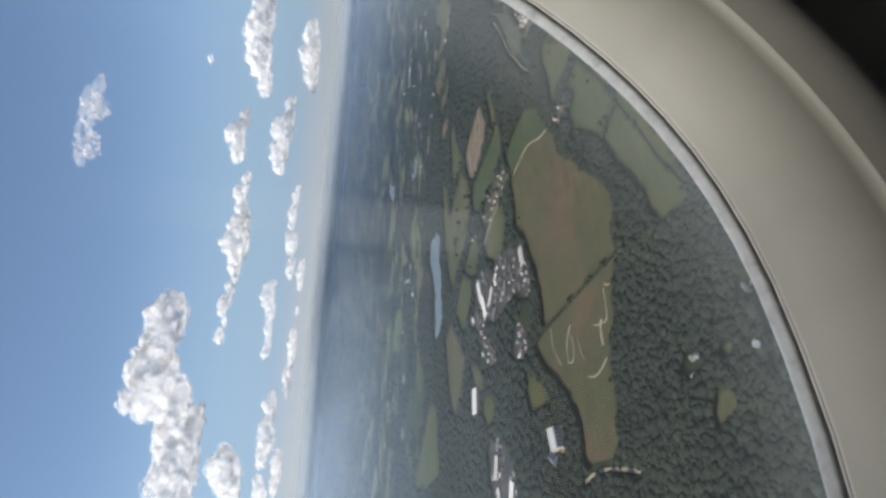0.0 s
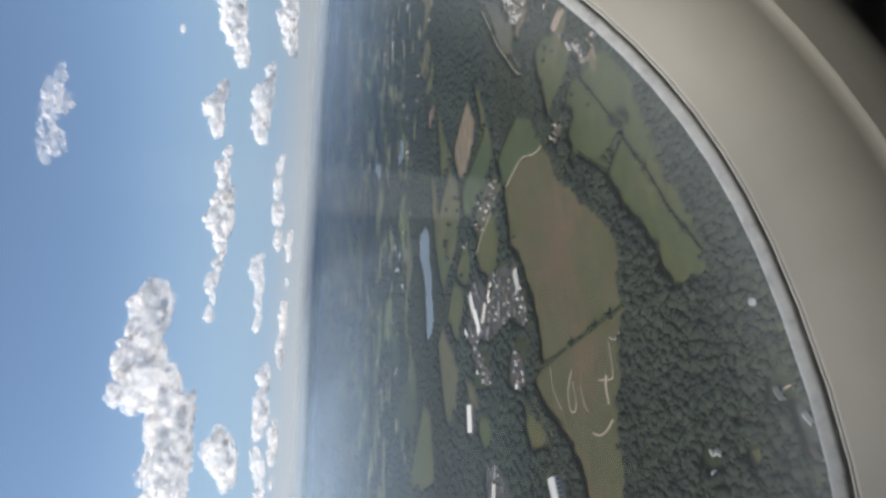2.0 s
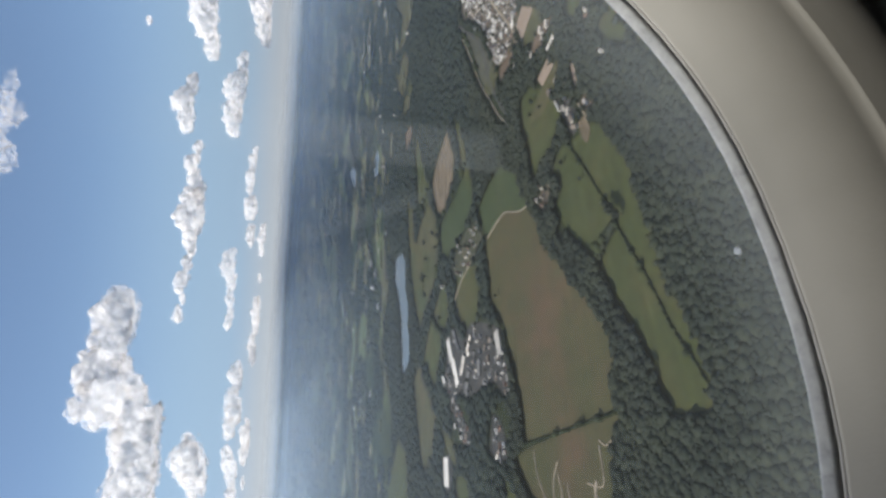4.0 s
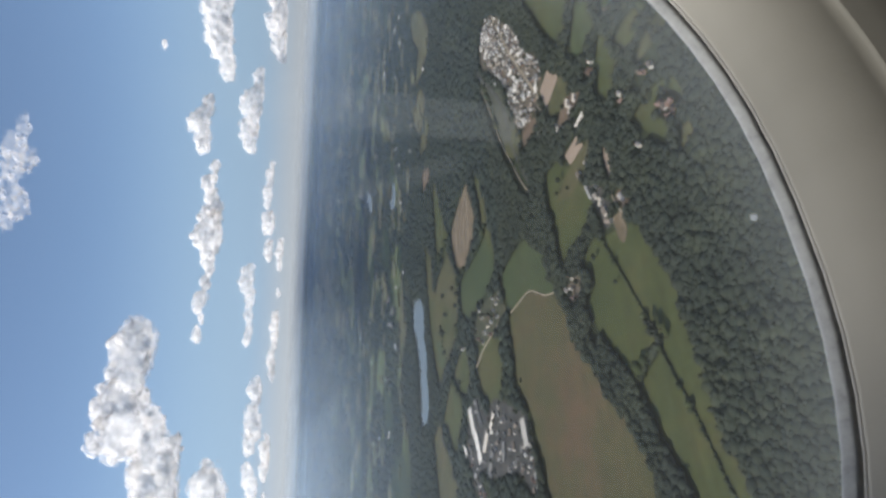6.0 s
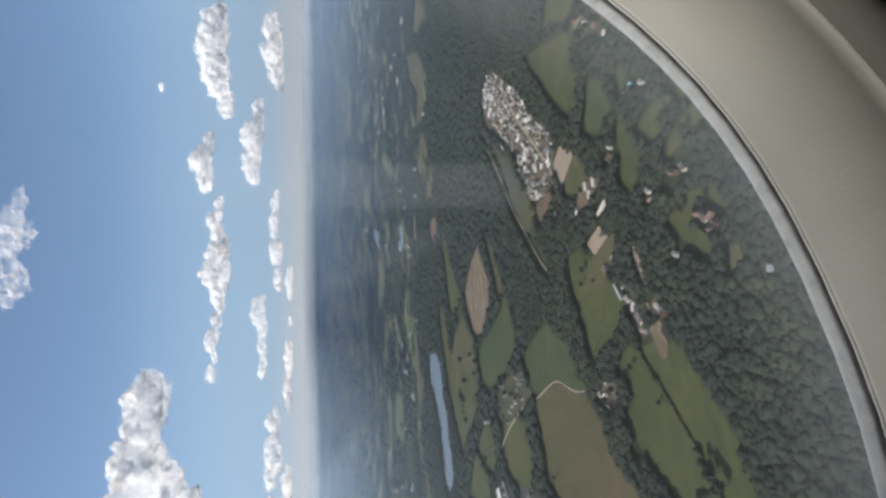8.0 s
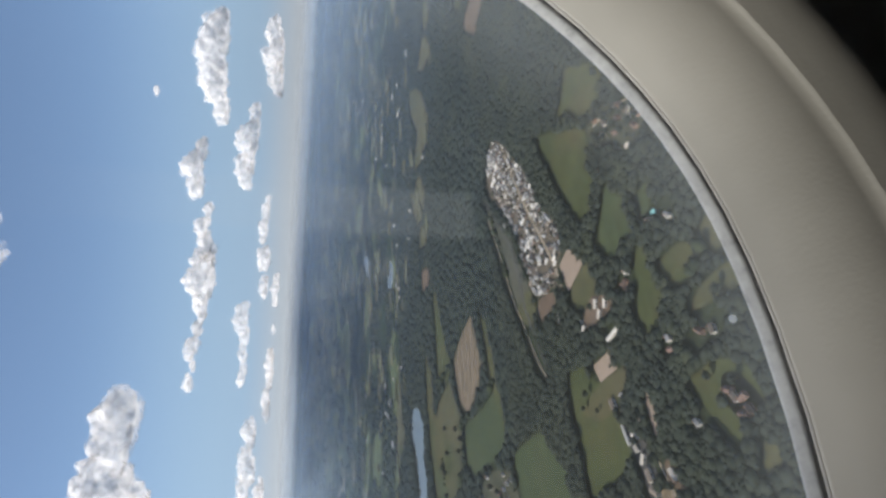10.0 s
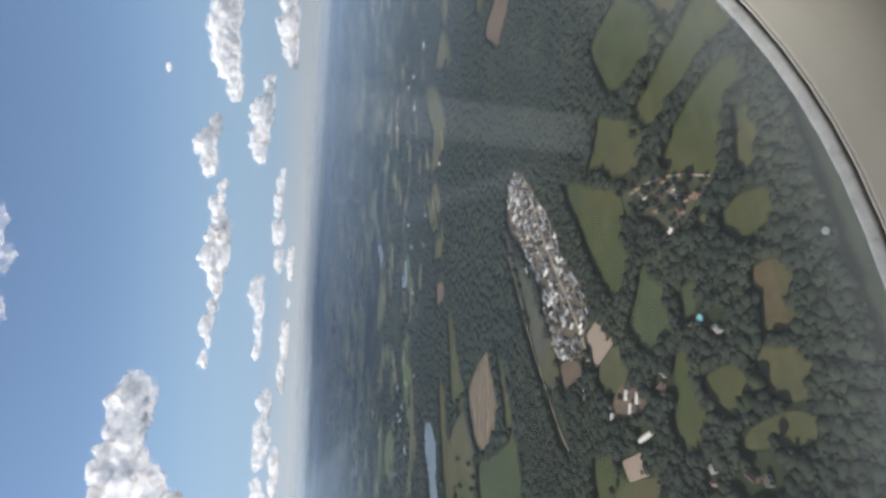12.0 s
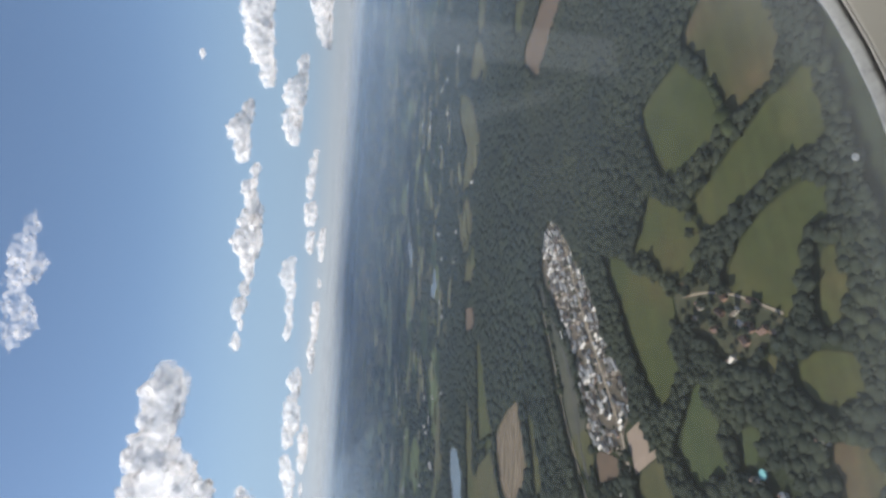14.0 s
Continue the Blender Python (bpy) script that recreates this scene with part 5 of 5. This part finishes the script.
cloud("thin torn wisp of cloud", [(-957, 845, 676, 34, 16), (-965, 800, 672, 36, 18), (-960, 890, 680, 36, 17), (-955, 935, 674, 28, 10), (-970, 755, 668, 28, 10), (-962, 780, 650, 30, 16), (-958, 865, 655, 30, 14)], 8, 2.0, True)
cloud("far low bank of white puffs", [(-2919, 2610, 490, 130, 60), (-2980, 2480, 480, 120, 45), (-2860, 2740, 470, 110, 50)], 9, bank=True)
cloud("far low bank of white puffs", [(-3463, 1734, 480, 90, 50), (-3420, 1820, 480, 70, 40), (-3500, 1600, 470, 80, 40), (-3530, 1450, 460, 80, 30)], 10, bank=True)
cloud("far low bank of white puffs", [(-3429, 2246, 395, 120, 45), (-3380, 2400, 390, 140, 45), (-3470, 2080, 380, 120, 35)], 11, bank=True)
cloud("far low bank of white puffs", [(-2740, 3105, 350, 150, 50), (-2680, 3250, 360, 150, 55)], 12, bank=True)
cloud("far low bank of white puffs", [(-3800, 1047, 400, 120, 40), (-3780, 900, 410, 130, 50), (-3749, 773, 420, 120, 40), (-3760, 620, 400, 120, 40), (-3760, 480, 390, 110, 35)], 13, bank=True)
cloud("far low bank of white puffs", [(-3850, 1300, 330, 160, 30), (-3800, 1600, 320, 180, 30), (-3700, 1900, 310, 170, 30), (-3900, 700, 330, 170, 30)], 14, bank=True)
cloud("tiny fair-weather puff of cloud", [(-1803, 1992, 725, 24, 14)], 15, 3.0)

# ---- the cabin wall ----
A, B, POWER = 0.1640, 0.2695, 2.33
MIDDLE = (-0.0171, 0.2850)    # the window's middle from its breather hole, along y and z
RING = 0.0231                 # the gasket stands this far inside the pane
ANGLES = [radians(-125 + 155 * k / 39) for k in range(40)] + [radians(30 + 205 * k / 13) for k in range(1, 13)]   # finest along the lower, forward rim
SEG = len(ANGLES)


def oval(grow, x):
    """A closed rounded-oblong line round the window, grown outwards, at depth x."""
    out = []
    for a in ANGLES:
        c, s = math.cos(a), math.sin(a)
        y = math.copysign(abs(c) ** (2 / POWER), c) * (A + grow)
        z = math.copysign(abs(s) ** (2 / POWER), s) * (B + grow)
        out.append((x, MIDDLE[0] + y, MIDDLE[1] + z))
    return out


def ring_mesh(name, loops, mat, closed=False):
    v = [p for q in loops for p in q]
    f = []
    count = len(loops)
    for i in range(count if closed else count - 1):
        j = (i + 1) % count
        for k in range(SEG):
            f.append((i * SEG + k, i * SEG + (k + 1) % SEG, j * SEG + (k + 1) % SEG, j * SEG + k))
    return mesh_of(name, v, f, mat, True)


def bead(grow, x, rad, sides, flat=1.0):
    return [oval(grow + rad * math.cos(a), x + rad * flat * math.sin(a)) for a in [2 * math.pi * k / sides for k in range(sides)]]


edge = []
for p in oval(0.08, 0.041):
    dy, dz = p[1] - MIDDLE[0], p[2] - MIDDLE[1]
    k = min(BAY / 2 / max(abs(dy), 1e-6), 0.62 / max(abs(dz), 1e-6))
    edge.append((0.052, MIDDLE[0] + dy * k, MIDDLE[1] + dz * k))
def profile(*steps):
    return [oval(g / 1000, RING + x / 1000) for g, x in steps]


reveal = ring_mesh("reveal", profile((1.6, 2.8), (0.9, 2.9), (0.7, 3.2), (0.9, 3.8), (2.2, 9.0), (5.0, 15.5), (8.5, 20.4), (12.0, 23.6), (13.7, 24.7), (14.0, 25.5), (14.4, 26.1)), M_PANEL)
panel = ring_mesh("panel", profile((14.4, 26.1), (17.0, 28.0), (20.5, 30.4), (25.0, 32.4), (33.0, 33.4), (50.0, 32.0), (80.0, 28.5)) + [edge], M_PANEL)
gasket = ring_mesh("gasket", profile((0.6, -2.2), (-0.2, -1.9), (-0.3, -1.3), (0.0, -0.4), (0.2, 0.6), (0.5, 1.1), (1.0, 1.3), (1.6, 1.3)), M_GASKET)
groove = ring_mesh("groove", profile((1.5, 1.1), (2.4, 1.6), (2.4, 2.9)), M_GROOVE)
cord = ring_mesh("cord", bead(0.0012, RING + 0.0023, 0.00045, 6), M_CORD, True)
seal = ring_mesh("seal", profile((78.0, -30.0), (4.0, -4.0), (0.5, -2.4)), M_SEAL)
spacer = ring_mesh("spacer", [oval(0.0440, -0.0078), oval(0.0452, -0.0076), oval(0.0468, -0.0077), oval(0.078, -0.0077)], M_SPACER)
hub = [(-0.008, MIDDLE[0], MIDDLE[1])]
disc = oval(0.078, -0.008)
# the breather hole's pale bush, moulded into the pane
bv, bt = BALLS[1]
o = len(disc) + 1
boss = [(p[0] * 0.0009 - 0.0016, p[1] * 0.00125, p[2] * 0.00125) for p in bv]
pane = mesh_of("pane", disc + hub + boss, [(k, (k + 1) % SEG, SEG) for k in range(SEG)] + [tuple(int(i) + o for i in t) for t in bt], M_PANE)
pane.materials.append(M_BUSH)
for f in pane.polygons:
    if f.index >= SEG:
        f.material_index = 1


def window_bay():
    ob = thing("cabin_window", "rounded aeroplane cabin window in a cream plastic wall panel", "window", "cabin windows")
    for part_name, me, words in (("panel", panel, "cream moulded plastic window surround"), ("reveal", reveal, "pale plastic window reveal"), ("gasket", gasket, "grey speckled rubber gasket"), ("groove", groove, "groove coloured dark for its shade"), ("cord", cord, "thin grey piping"), ("seal", seal, "dull grey seal"), ("hazed_rim", spacer, "hazed milky rim of the pane"),
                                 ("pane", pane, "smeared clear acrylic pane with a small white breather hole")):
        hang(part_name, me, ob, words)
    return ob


# copies spaced to fit the camera, so one window always stands beside the eye
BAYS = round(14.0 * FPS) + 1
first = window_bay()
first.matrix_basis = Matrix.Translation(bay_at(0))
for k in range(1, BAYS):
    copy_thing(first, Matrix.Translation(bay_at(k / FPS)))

# unseen shell added to block light, from the panels' top round to their foot
arc = []
for k in range(15):
    a = radians(165 - 330 * k / 14)
    arc.append((1.24 + 1.3 * math.cos(a), MIDDLE[1] + 1.3 * math.sin(a) * 1.2))
arc[0], arc[-1] = (-GLASS + 0.05, MIDDLE[1] + 0.61), (-GLASS + 0.05, MIDDLE[1] - 0.61)
ends = [bay_at(-0.03), bay_at(14.03)]
v = [(x, e.y, e.z + z) for e in ends for x, z in arc]
k = len(arc)
tagged(new("wall_cabin", mesh_of("light_shell", v, [(i, i + 1, k + i + 1, k + i) for i in range(k - 1)] + [tuple(range(k)), tuple(range(k, 2 * k))], M_LIGHT_SHELL, False)),
       "unseen pale shell added behind the window wall to block light", "cabin wall", kind="structure")
